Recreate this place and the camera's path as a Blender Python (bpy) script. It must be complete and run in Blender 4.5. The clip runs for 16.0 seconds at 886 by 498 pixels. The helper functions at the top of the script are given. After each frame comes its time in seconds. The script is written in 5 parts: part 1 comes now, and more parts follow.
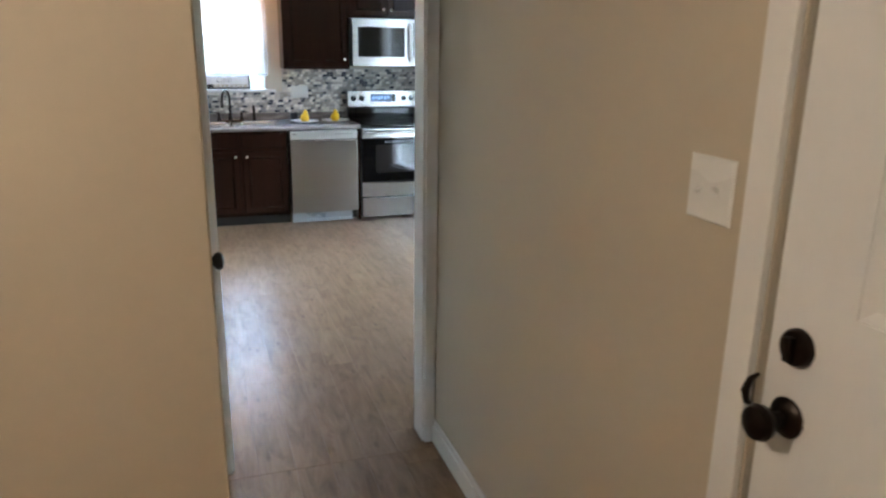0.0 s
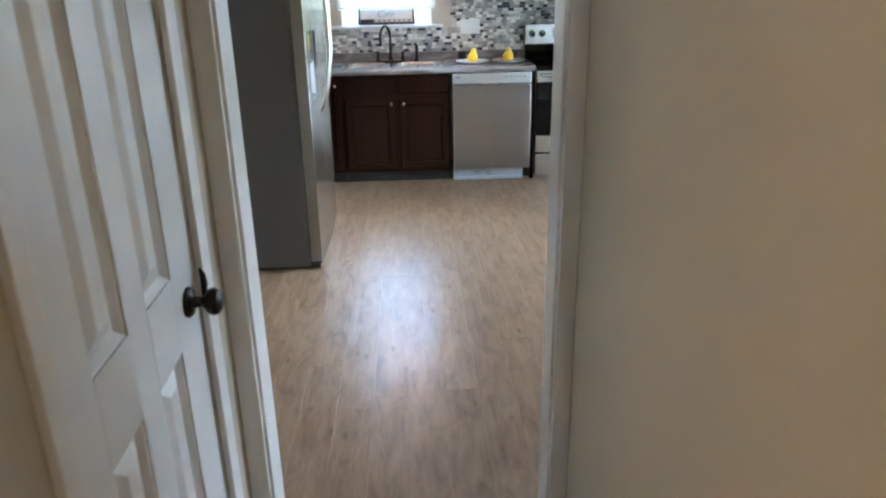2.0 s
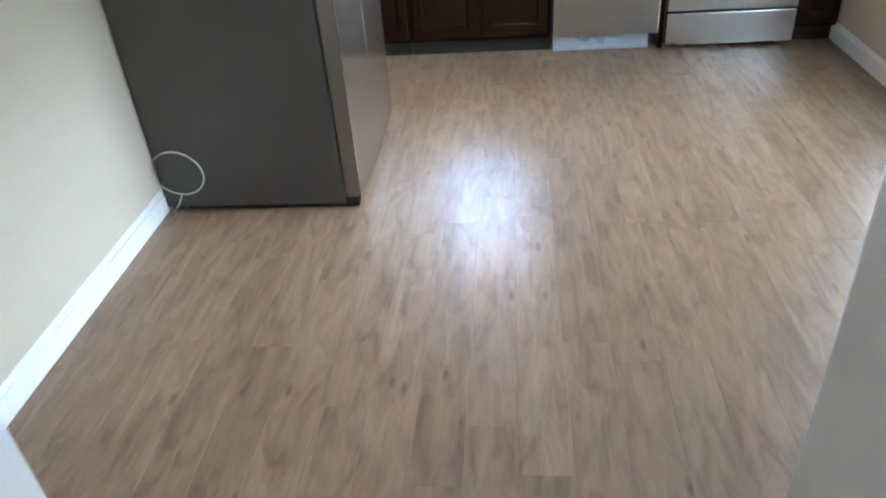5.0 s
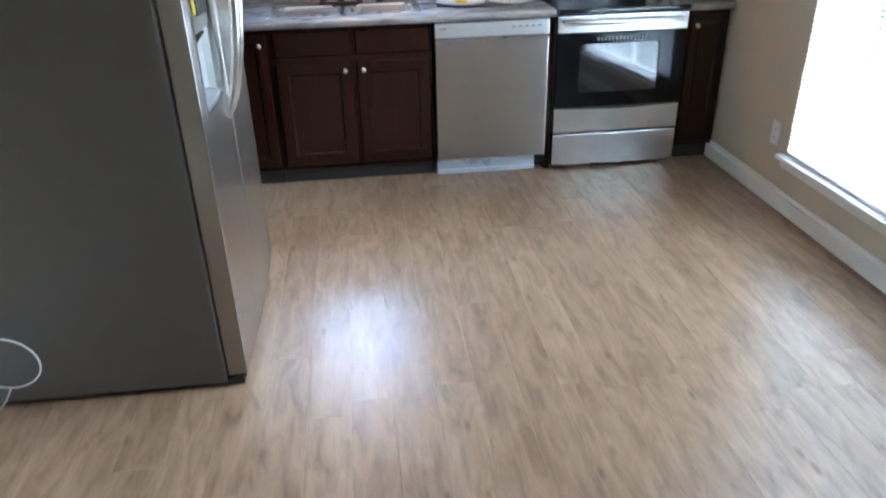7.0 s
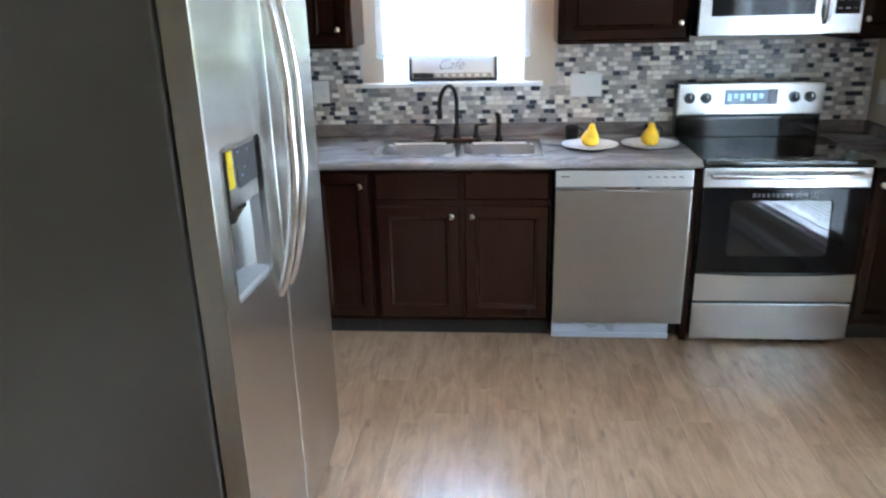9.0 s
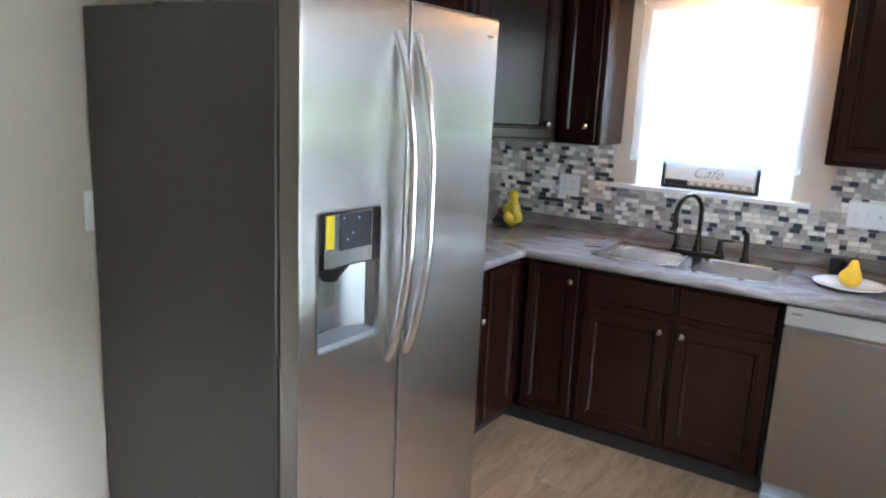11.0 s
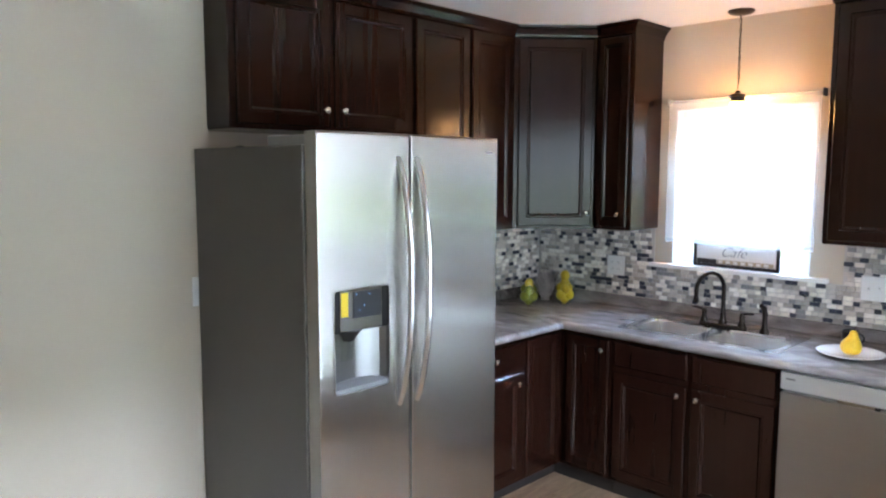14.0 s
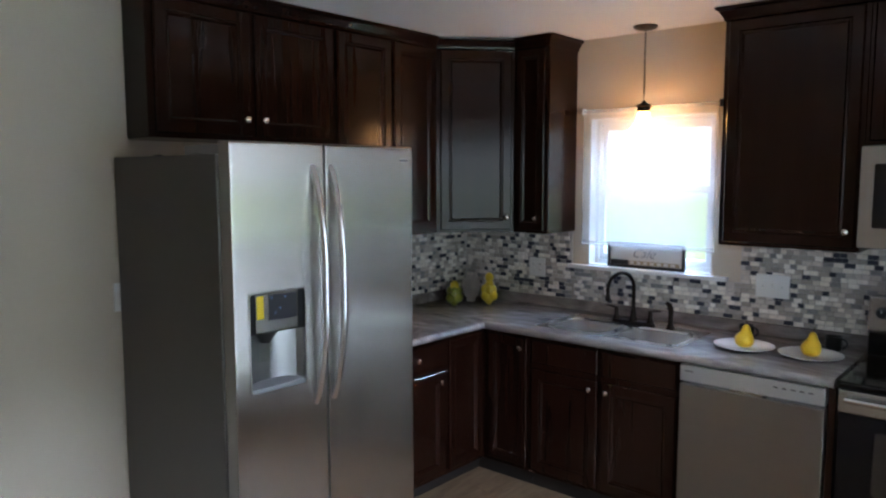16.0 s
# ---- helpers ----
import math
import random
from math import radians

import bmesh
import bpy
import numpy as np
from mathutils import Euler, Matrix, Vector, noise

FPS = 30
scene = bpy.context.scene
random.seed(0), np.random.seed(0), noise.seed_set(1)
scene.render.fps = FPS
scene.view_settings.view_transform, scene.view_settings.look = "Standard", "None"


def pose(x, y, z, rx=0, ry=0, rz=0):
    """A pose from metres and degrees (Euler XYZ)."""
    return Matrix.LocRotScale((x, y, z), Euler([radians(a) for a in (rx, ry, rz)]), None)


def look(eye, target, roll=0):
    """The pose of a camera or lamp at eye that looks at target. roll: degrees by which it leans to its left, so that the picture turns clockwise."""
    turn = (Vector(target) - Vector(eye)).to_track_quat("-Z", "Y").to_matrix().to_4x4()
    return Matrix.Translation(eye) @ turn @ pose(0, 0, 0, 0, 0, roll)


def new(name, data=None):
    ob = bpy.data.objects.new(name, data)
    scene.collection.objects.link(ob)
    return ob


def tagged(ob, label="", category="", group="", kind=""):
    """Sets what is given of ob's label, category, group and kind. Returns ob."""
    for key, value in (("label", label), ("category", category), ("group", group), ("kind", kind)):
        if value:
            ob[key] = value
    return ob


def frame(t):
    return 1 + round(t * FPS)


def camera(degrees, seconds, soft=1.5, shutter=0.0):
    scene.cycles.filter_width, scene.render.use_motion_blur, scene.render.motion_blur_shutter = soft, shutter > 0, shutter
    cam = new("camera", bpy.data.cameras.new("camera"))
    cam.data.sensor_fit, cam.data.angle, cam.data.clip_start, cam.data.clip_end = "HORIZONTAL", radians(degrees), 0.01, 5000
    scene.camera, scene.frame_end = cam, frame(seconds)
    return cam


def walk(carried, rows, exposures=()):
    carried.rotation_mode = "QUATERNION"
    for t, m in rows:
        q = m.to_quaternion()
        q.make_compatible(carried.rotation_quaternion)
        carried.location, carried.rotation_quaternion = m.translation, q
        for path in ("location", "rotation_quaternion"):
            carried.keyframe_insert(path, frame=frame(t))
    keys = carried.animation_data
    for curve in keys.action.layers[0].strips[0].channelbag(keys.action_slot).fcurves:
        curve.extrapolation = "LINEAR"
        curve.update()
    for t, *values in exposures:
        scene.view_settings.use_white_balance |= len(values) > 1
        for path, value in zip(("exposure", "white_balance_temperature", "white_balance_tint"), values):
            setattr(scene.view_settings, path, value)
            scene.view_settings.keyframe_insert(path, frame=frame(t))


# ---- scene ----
cam = camera(62.6, 16.0, soft=2.1, shutter=0.4)
PATH = [
    (0, (0.467, 0.067, 1.586), (1.086, 1.89, 1.043), 0.8),
    (0.5, (0.544, 0.254, 1.575), (1.005, 2.1, 0.957), -0.9),
    (1, (0.746, 0.462, 1.555), (0.941, 2.353, 0.931), -1.1),
    (1.5, (0.879, 0.671, 1.537), (0.923, 2.544, 0.838), -1.4),
    (2, (0.916, 0.993, 1.535), (0.993, 2.862, 0.828), -1.1),
    (2.5, (0.939, 1.217, 1.533), (0.955, 3.073, 0.788), -1.4),
    (3, (1.009, 1.526, 1.502), (0.868, 3.339, 0.671), -2.5),
    (3.5, (1.038, 1.7, 1.49), (0.816, 3.464, 0.575), -3.9),
    (5.8, (0.962, 2.55, 1.448), (0.819, 4.189, 0.311), -4.8),
    (6, (0.943, 2.587, 1.453), (0.87, 4.248, 0.341), -4.2),
    (6.5, (0.879, 2.685, 1.47), (1.035, 4.406, 0.463), -2.9),
    (7, (0.841, 2.771, 1.502), (1.034, 4.539, 0.588), -1.5),
    (7.5, (0.915, 2.955, 1.537), (0.913, 4.78, 0.72), -2.2),
    (8, (0.97, 3.072, 1.545), (0.876, 4.925, 0.798), -2.7),
    (8.5, (0.994, 3.219, 1.543), (0.939, 5.093, 0.847), -1.7),
    (9, (1.008, 3.366, 1.568), (0.844, 5.249, 0.914), -1.4),
    (9.5, (1.102, 3.462, 1.58), (0.703, 5.339, 1.018), -1.6),
    (9.7, (1.156, 3.499, 1.552), (0.603, 5.352, 1.042), -0.1),
    (11.8, (1.861, 3.591, 1.614), (0.677, 5.159, 1.241), -0.1),
    (12, (1.92, 3.581, 1.63), (0.729, 5.152, 1.291), -1.4),
    (12.5, (1.99, 3.477, 1.649), (0.774, 5.033, 1.332), -0.7),
    (13, (2.074, 3.392, 1.658), (0.902, 4.981, 1.339), -1.0),
    (13.5, (2.188, 3.396, 1.669), (0.897, 4.901, 1.406), -0.5),
    (14, (2.345, 3.424, 1.667), (0.941, 4.833, 1.453), 0.1),
    (14.5, (2.451, 3.418, 1.689), (1.002, 4.79, 1.555), -0.9),
    (15, (2.492, 3.408, 1.7), (1.047, 4.787, 1.592), 0.2),
    (15.5, (2.525, 3.419, 1.69), (1.142, 4.857, 1.539), -0.1),
    (16, (2.54, 3.42, 1.68), (1.236, 4.923, 1.477), -0.1),
]
walk(cam, [(t, look(eye, target, roll)) for t, eye, target, roll in PATH], exposures=[(0, 1.3, 5700, 10), (3, 1.5, 5600, 10), (7, 1.55, 5500, 10), (9, 1.55, 5650, 11), (12, 1.4, 5800, 15), (14, 1.4, 5800, 15), (15, 1.0, 5800, 15), (16, 0.3, 5800, 15)])

# ---- world, sun, large lights ----
world = bpy.data.worlds.new("sky")
scene.world = world
world.use_nodes = True
wn = world.node_tree.nodes
sky = wn.new("ShaderNodeTexSky")
sky.sky_type, sky.sun_disc = "NISHITA", False
sky.sun_elevation, sky.sun_rotation = radians(48), radians(200)
wn["Background"].inputs["Strength"].default_value = 0.12
world.node_tree.links.new(sky.outputs[0], wn["Background"].inputs["Color"])


def lamp(name, kind, place, target, power, colour, **more):
    data = bpy.data.lights.new(name, kind)
    data.energy, data.color = power, colour
    ob = new(name, data)
    ob.matrix_world = look(place, target)
    for key, value in more.items():
        if key == "size":
            data.shape, data.size, data.size_y = "RECTANGLE", *value
        elif key == "radius":
            data.shadow_soft_size = value
        elif key == "angle":
            data.angle = value
    return ob


SUN_WAY = Vector((0.25, -0.62, 0.74))
lamp("sun", "SUN", SUN_WAY * 30, (0, 0, 0), 1.2, (1.0, 0.96, 0.9), angle=radians(12))
lamp("daylight_sink_window", "AREA", (0.75, 9.0, 3.75), (0.75, 7.2, 1.75), 980, (0.46, 0.70, 1.0), size=(4.0, 2.8))
lamp("daylight_side_window", "AREA", (5.2, 4.92, 4.1), (2.9, 4.92, 1.3), 2600, (0.78, 0.885, 1.0), size=(5.0, 3.0))
lamp("pendant_bulb", "POINT", (0.785, 7.06, 1.955), (0.785, 7.06, 0), 3.6, (1.0, 0.48, 0.17), radius=0.05)
lamp("entry_ceiling_bulb", "POINT", (-0.55, 0.45, 2.25), (-0.55, 0.45, 0), 15.5, (1.0, 0.78, 0.54), radius=0.12)


# ---- materials ----
def mat(name, colour=(0.5, 0.5, 0.5), rough=0.5, metal=0.0, **more):
    """A principled material; returns it with its nodes, links and shader."""
    m = bpy.data.materials.new(name)
    m.use_nodes = True
    nt = m.node_tree
    sh = nt.nodes["Principled BSDF"]
    sh.inputs["Base Color"].default_value = (*colour, 1)
    sh.inputs["Roughness"].default_value = rough
    sh.inputs["Metallic"].default_value = metal
    for key, value in more.items():
        sh.inputs[key].default_value = value
    return m, nt.nodes, nt.links, sh


def coords(nodes, links, scale, source="Object"):
    tc = nodes.new("ShaderNodeTexCoord")
    mp = nodes.new("ShaderNodeMapping")
    mp.inputs["Scale"].default_value = scale
    links.new(tc.outputs[source], mp.inputs[0])
    return mp.outputs[0]


def noise_tex(nodes, links, vector, scale, detail=4.0, rough=0.55, distortion=0.0):
    n = nodes.new("ShaderNodeTexNoise")
    n.inputs["Scale"].default_value, n.inputs["Detail"].default_value = scale, detail
    n.inputs["Roughness"].default_value, n.inputs["Distortion"].default_value = rough, distortion
    links.new(vector, n.inputs["Vector"])
    return n.outputs["Fac"]


def ramp(nodes, links, fac, stops, steps=False):
    r = nodes.new("ShaderNodeValToRGB")
    el = r.color_ramp.elements
    el[0].position, el[-1].position = stops[0][0], stops[-1][0]
    el[0].color, el[-1].color = (*stops[0][1], 1), (*stops[-1][1], 1)
    for at, c in stops[1:-1]:
        el.new(at).color = (*c, 1)
    if steps:
        r.color_ramp.interpolation = "CONSTANT"
    links.new(fac, r.inputs[0])
    return r.outputs[0]


def mix(nodes, links, a, b, fac, how="MIX"):
    m = nodes.new("ShaderNodeMix")
    m.data_type, m.blend_type = "RGBA", how
    for value, socket in ((fac, m.inputs[0]), (a, m.inputs[6]), (b, m.inputs[7])):
        if isinstance(value, (int, float)):
            socket.default_value = value
        elif isinstance(value, tuple):
            socket.default_value = (*value, 1)
        else:
            links.new(value, socket)
    return m.outputs[2]


def math_node(nodes, links, how, a, b):
    m = nodes.new("ShaderNodeMath")
    m.operation = how
    for value, socket in ((a, m.inputs[0]), (b, m.inputs[1])):
        if isinstance(value, (int, float)):
            socket.default_value = value
        else:
            links.new(value, socket)
    return m.outputs[0]


def bump(nodes, links, shader, height, strength=0.2, distance=0.002):
    b = nodes.new("ShaderNodeBump")
    b.inputs["Strength"].default_value, b.inputs["Distance"].default_value = strength, distance
    links.new(height, b.inputs["Height"])
    links.new(b.outputs[0], shader.inputs["Normal"])


def varied(name, colour, rough, metal=0.0, amount=0.12, big=1.5, fine=60.0, relief=0.15, stretch=(1, 1, 1), depth=0.001, **more):
    """A surface with broad and fine variation of colour, gloss and relief."""
    m, n, l, sh = mat(name, colour, rough, metal, **more)
    v = coords(n, l, stretch)
    broad, grain = noise_tex(n, l, v, big, 3), noise_tex(n, l, v, fine, 5)
    both = math_node(n, l, "ADD", math_node(n, l, "MULTIPLY", broad, 0.6), math_node(n, l, "MULTIPLY", grain, 0.4))
    dark = tuple(c * (1 - amount) for c in colour)
    light = tuple(min(1, c * (1 + amount)) for c in colour)
    l.new(ramp(n, l, both, [(0.3, dark), (0.7, light)]), sh.inputs["Base Color"])
    span = 0.003 if metal > 0.5 or rough < 0.3 else 0.06
    low, high = max(0.02, rough - span), min(1, rough + span)
    l.new(ramp(n, l, broad, [(0.3, (low,) * 3), (0.7, (high,) * 3)]), sh.inputs["Roughness"])
    if relief:
        bump(n, l, sh, grain, relief, depth)
    return m


PAINT = varied("greige_wall_paint", (0.540, 0.474, 0.370), 0.62, amount=0.03, big=0.8, fine=260, relief=0.25)
CEILING = varied("ceiling_paint", (0.80, 0.79, 0.77), 0.8, amount=0.03, big=1.2, fine=140, relief=0.5, depth=0.003)
TRIM = varied("white_trim_paint", (0.80, 0.80, 0.79), 0.35, amount=0.025, big=3, fine=90, relief=0.08)
DOORPAINT = varied("white_door_paint", (0.80, 0.81, 0.82), 0.38, amount=0.025, big=2, fine=80, relief=0.12, stretch=(6, 6, 0.6))
ESPRESSO = varied("espresso_wood", (0.0165, 0.0058, 0.0034), 0.17, amount=0.20, big=1.4, fine=7, relief=0.0, stretch=(8, 8, 0.5), **{"Specular IOR Level": 0.26})
TOEKICK = varied("dark_toe_kick", (0.012, 0.009, 0.008), 0.6, amount=0.2)
BRONZE = varied("oil_rubbed_bronze", (0.022, 0.016, 0.013), 0.33, 0.8, amount=0.25, big=14, fine=120)
NICKEL = varied("satin_nickel", (0.78, 0.76, 0.72), 0.22, 1.0, amount=0.04, big=20, fine=200)
STEEL = varied("brushed_stainless", (0.54, 0.515, 0.485), 0.25, 1.0, amount=0.02, big=1.2, fine=9, relief=0.0, stretch=(20, 20, 0.4), Anisotropic=1.0)
STEEL_SIDE = varied("brushed_stainless_crosswise", (0.55, 0.545, 0.535), 0.27, 1.0, amount=0.02, big=1.2, fine=9, relief=0.0, stretch=(0.4, 0.4, 30))
DWSTEEL = varied("satin_stainless", (0.40, 0.385, 0.37), 0.34, 1.0, amount=0.02, big=1.2, fine=9, relief=0.0, stretch=(0.4, 0.4, 20), **{"Anisotropic": 0.85, "Anisotropic Rotation": 0.25})
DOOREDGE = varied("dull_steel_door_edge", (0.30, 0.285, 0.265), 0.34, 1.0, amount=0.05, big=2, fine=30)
# stainless with the dispenser recess's shade put into its colour
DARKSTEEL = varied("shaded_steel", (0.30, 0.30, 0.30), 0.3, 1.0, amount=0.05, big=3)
DOORGLASS = varied("black_oven_glass", (0.005, 0.005, 0.006), 0.06, amount=0.2, relief=0.0, **{"Specular IOR Level": 0.22})
OVENWIN = varied("mirror_dark_oven_window", (0.012, 0.012, 0.013), 0.05, amount=0.2, relief=0.0, **{"Specular IOR Level": 1.0})
RINGGREY = varied("faint_burner_print", (0.035, 0.035, 0.037), 0.2)
SINKSTEEL = varied("satin_sink_steel", (0.74, 0.72, 0.70), 0.18, 1.0, amount=0.07, big=6, fine=70)
HANDLE = varied("polished_steel_bar", (0.72, 0.71, 0.70), 0.2, 1.0, amount=0.03, big=8, fine=60)
FRIDGESIDE = varied("grey_textured_enamel", (0.094, 0.088, 0.081), 0.42, 0.3, amount=0.06, big=1.5, fine=420, relief=0.3)
BLACKGLASS = varied("black_glass", (0.006, 0.006, 0.007), 0.07, amount=0.2, relief=0.0)
BLACK = varied("black_enamel", (0.010, 0.010, 0.011), 0.28, amount=0.2, relief=0.05)
GREYPLASTIC = varied("grey_plastic", (0.18, 0.18, 0.185), 0.4, amount=0.08)
KEYPAD = varied("dark_keypad", (0.045, 0.045, 0.05), 0.35, amount=0.1, fine=150)
TOEPLATE = varied("pale_grey_kick_plate", (0.42, 0.46, 0.52), 0.3, 0.2, amount=0.06, big=5)
CONTROL = varied("light_control_strip", (0.66, 0.67, 0.67), 0.3, 0.85, amount=0.04, stretch=(1, 1, 30))
PORCELAIN = varied("white_porcelain", (0.82, 0.81, 0.79), 0.12, amount=0.02)
PLATEPLASTIC = varied("white_plastic_plate", (0.80, 0.80, 0.78), 0.3, amount=0.02)
PEAR = varied("yellow_pear_skin", (0.80, 0.50, 0.015), 0.36, amount=0.18, big=14, fine=160)
LEMON = varied("lemon_yellow_skin", (0.78, 0.58, 0.03), 0.4, amount=0.15, big=18, fine=220, relief=0.4)
LIME = varied("lime_green_skin", (0.32, 0.34, 0.025), 0.4, amount=0.25, big=18, fine=220, relief=0.4)
STEM = varied("brown_stem", (0.06, 0.035, 0.015), 0.7)
GROUT = varied("pale_grout", (0.50, 0.48, 0.45), 0.85, amount=0.08, big=6, fine=200)
SIGNFACE = varied("cream_sign_face", (0.74, 0.70, 0.66), 0.6, amount=0.04, big=7)
SIGNFRAME = varied("dark_sign_frame", (0.03, 0.024, 0.022), 0.5, amount=0.2)
SIGNBAND = varied("tan_sign_band", (0.42, 0.33, 0.22), 0.6, amount=0.12, big=30)
INK = varied("dark_ink", (0.035, 0.03, 0.03), 0.6)
SCRIPT = varied("grey_script", (0.22, 0.20, 0.20), 0.6)
STICKER = varied("yellow_energy_label", (0.82, 0.62, 0.02), 0.45, amount=0.04)
GRASS = varied("grass", (0.10, 0.16, 0.05), 0.9, amount=0.35, big=0.6, fine=14, relief=0.6, depth=0.02)
TUBE = varied("clear_white_tubing", (0.62, 0.63, 0.62), 0.25, amount=0.04)
SILVER = varied("silver_leaf", (0.55, 0.50, 0.47), 0.35, 0.7, amount=0.2, big=20, fine=90)
VENTPAINT = varied("vent_white_enamel", (0.72, 0.71, 0.69), 0.45, amount=0.04)

# blue glowing digits
DIGITS, dn, dl, dsh = mat("display_digits", (0.1, 0.3, 0.5), 0.4)
dsh.inputs["Emission Color"].default_value, dsh.inputs["Emission Strength"].default_value = (0.35, 0.55, 1.0, 1), 0.5
DISPLAY = varied("display_window", (0.10, 0.16, 0.24), 0.1, amount=0.1)

# clear glass
GLASS = bpy.data.materials.new("clear_glass")
GLASS.use_nodes = True
gn, gl = GLASS.node_tree.nodes, GLASS.node_tree.links
gn.remove(gn["Principled BSDF"])
clear, gloss, blend, fres = gn.new("ShaderNodeBsdfTransparent"), gn.new("ShaderNodeBsdfGlossy"), gn.new("ShaderNodeMixShader"), gn.new("ShaderNodeLayerWeight")
clear.inputs[0].default_value = (0.95, 0.97, 0.96, 1)
gloss.inputs["Roughness"].default_value = 0.02
edge = math_node(gn, gl, "ADD", math_node(gn, gl, "MULTIPLY", math_node(gn, gl, "POWER", fres.outputs["Facing"], 3.0), 0.5), 0.04)
gl.new(edge, blend.inputs[0]), gl.new(clear.outputs[0], blend.inputs[1]), gl.new(gloss.outputs[0], blend.inputs[2])
gl.new(blend.outputs[0], gn["Material Output"].inputs[0])


def sheer(name, colour, through_share, weave, spread_share=0.65):
    """Thin white cloth or vinyl: part lets light straight through, part spreads it."""
    m = bpy.data.materials.new(name)
    m.use_nodes = True
    n, l = m.node_tree.nodes, m.node_tree.links
    n.remove(n["Principled BSDF"])
    v = coords(n, l, (1, 1, 1))
    col = ramp(n, l, noise_tex(n, l, v, weave, 3), [(0.3, tuple(c * 0.94 for c in colour)), (0.7, colour)])
    spread, skin, hole = n.new("ShaderNodeBsdfTranslucent"), n.new("ShaderNodeBsdfDiffuse"), n.new("ShaderNodeBsdfTransparent")
    one, two = n.new("ShaderNodeMixShader"), n.new("ShaderNodeMixShader")
    l.new(col, spread.inputs[0]), l.new(col, skin.inputs[0])
    one.inputs[0].default_value, two.inputs[0].default_value = 1 - spread_share, through_share
    l.new(spread.outputs[0], one.inputs[1]), l.new(skin.outputs[0], one.inputs[2])
    l.new(one.outputs[0], two.inputs[1]), l.new(hole.outputs[0], two.inputs[2])
    l.new(two.outputs[0], n["Material Output"].inputs[0])
    return m


SHADE = sheer("sheer_white_shade", (0.93, 0.94, 0.95), 0.74, 300, 0.10)
SLAT = sheer("white_vinyl_slat", (0.86, 0.87, 0.88), 0.0, 90, 0.25)

# warm glowing frosted glass of the lit pendant
FROST, fn, fl, fsh = mat("lit_frosted_glass", (0.95, 0.80, 0.55), 0.4)
fsh.inputs["Transmission Weight"].default_value = 0.5
fsh.inputs["Emission Color"].default_value, fsh.inputs["Emission Strength"].default_value = (1.0, 0.55, 0.20, 1), 3.6

# vinyl planks: grey-brown oak with grain along the board, cathedral figure and knots
PLANK, pn, pl, psh = mat("grey_brown_oak_plank", rough=0.3)
info = pn.new("ShaderNodeObjectInfo")
tc = pn.new("ShaderNodeTexCoord")
shift = pn.new("ShaderNodeVectorMath")
shift.operation = "MULTIPLY_ADD"
comb = pn.new("ShaderNodeCombineXYZ")
pl.new(info.outputs["Random"], comb.inputs[0]), pl.new(info.outputs["Random"], comb.inputs[1])
pl.new(comb.outputs[0], shift.inputs[0])
shift.inputs[1].default_value = (37.0, 53.0, 0.0)
pl.new(tc.outputs["Object"], shift.inputs[2])


def plank_map(scale):
    mp = pn.new("ShaderNodeMapping")
    mp.inputs["Scale"].default_value = scale
    pl.new(shift.outputs[0], mp.inputs[0])
    return mp.outputs[0]


figure = noise_tex(pn, pl, plank_map((9.0, 2.4, 1)), 1.9, 6, 0.62, 0.8)
streak = noise_tex(pn, pl, plank_map((29, 2.1, 1)), 1.7, 4, 0.55, 0.3)
base = ramp(pn, pl, figure, [(0.28, (0.150, 0.090, 0.052)), (0.42, (0.215, 0.139, 0.083)), (0.54, (0.262, 0.174, 0.107)), (0.68, (0.300, 0.206, 0.131)), (0.8, (0.340, 0.242, 0.160))])
base = mix(pn, pl, base, ramp(pn, pl, streak, [(0.3, (0.62, 0.57, 0.52)), (0.60, (1.06, 1.05, 1.04))]), 0.40, "MULTIPLY")
knots = pn.new("ShaderNodeTexVoronoi")
knots.voronoi_dimensions = "2D"
knots.inputs["Scale"].default_value = 1.0
pl.new(plank_map((7.0, 2.2, 1)), knots.inputs["Vector"])
knot = ramp(pn, pl, knots.outputs["Distance"], [(0.02, (1, 1, 1)), (0.09, (0, 0, 0))])
base = mix(pn, pl, base, (0.115, 0.066, 0.036), math_node(pn, pl, "MULTIPLY", knot, math_node(pn, pl, "MULTIPLY", ramp(pn, pl, noise_tex(pn, pl, plank_map((2.6, 1.1, 1)), 1.7, 2), [(0.47, (0, 0, 0)), (0.55, (1, 1, 1))]), 0.85)))
tone = ramp(pn, pl, info.outputs["Random"], [(0.0, (0.90, 0.88, 0.86)), (0.5, (1.0, 0.99, 0.98)), (1.0, (1.08, 1.08, 1.08))])
base = mix(pn, pl, base, tone, 1.0, "MULTIPLY")
pl.new(base, psh.inputs["Base Color"])
pl.new(ramp(pn, pl, streak, [(0.3, (0.33,) * 3), (0.7, (0.28,) * 3)]), psh.inputs["Roughness"])
psh.inputs["Specular IOR Level"].default_value = 0.42

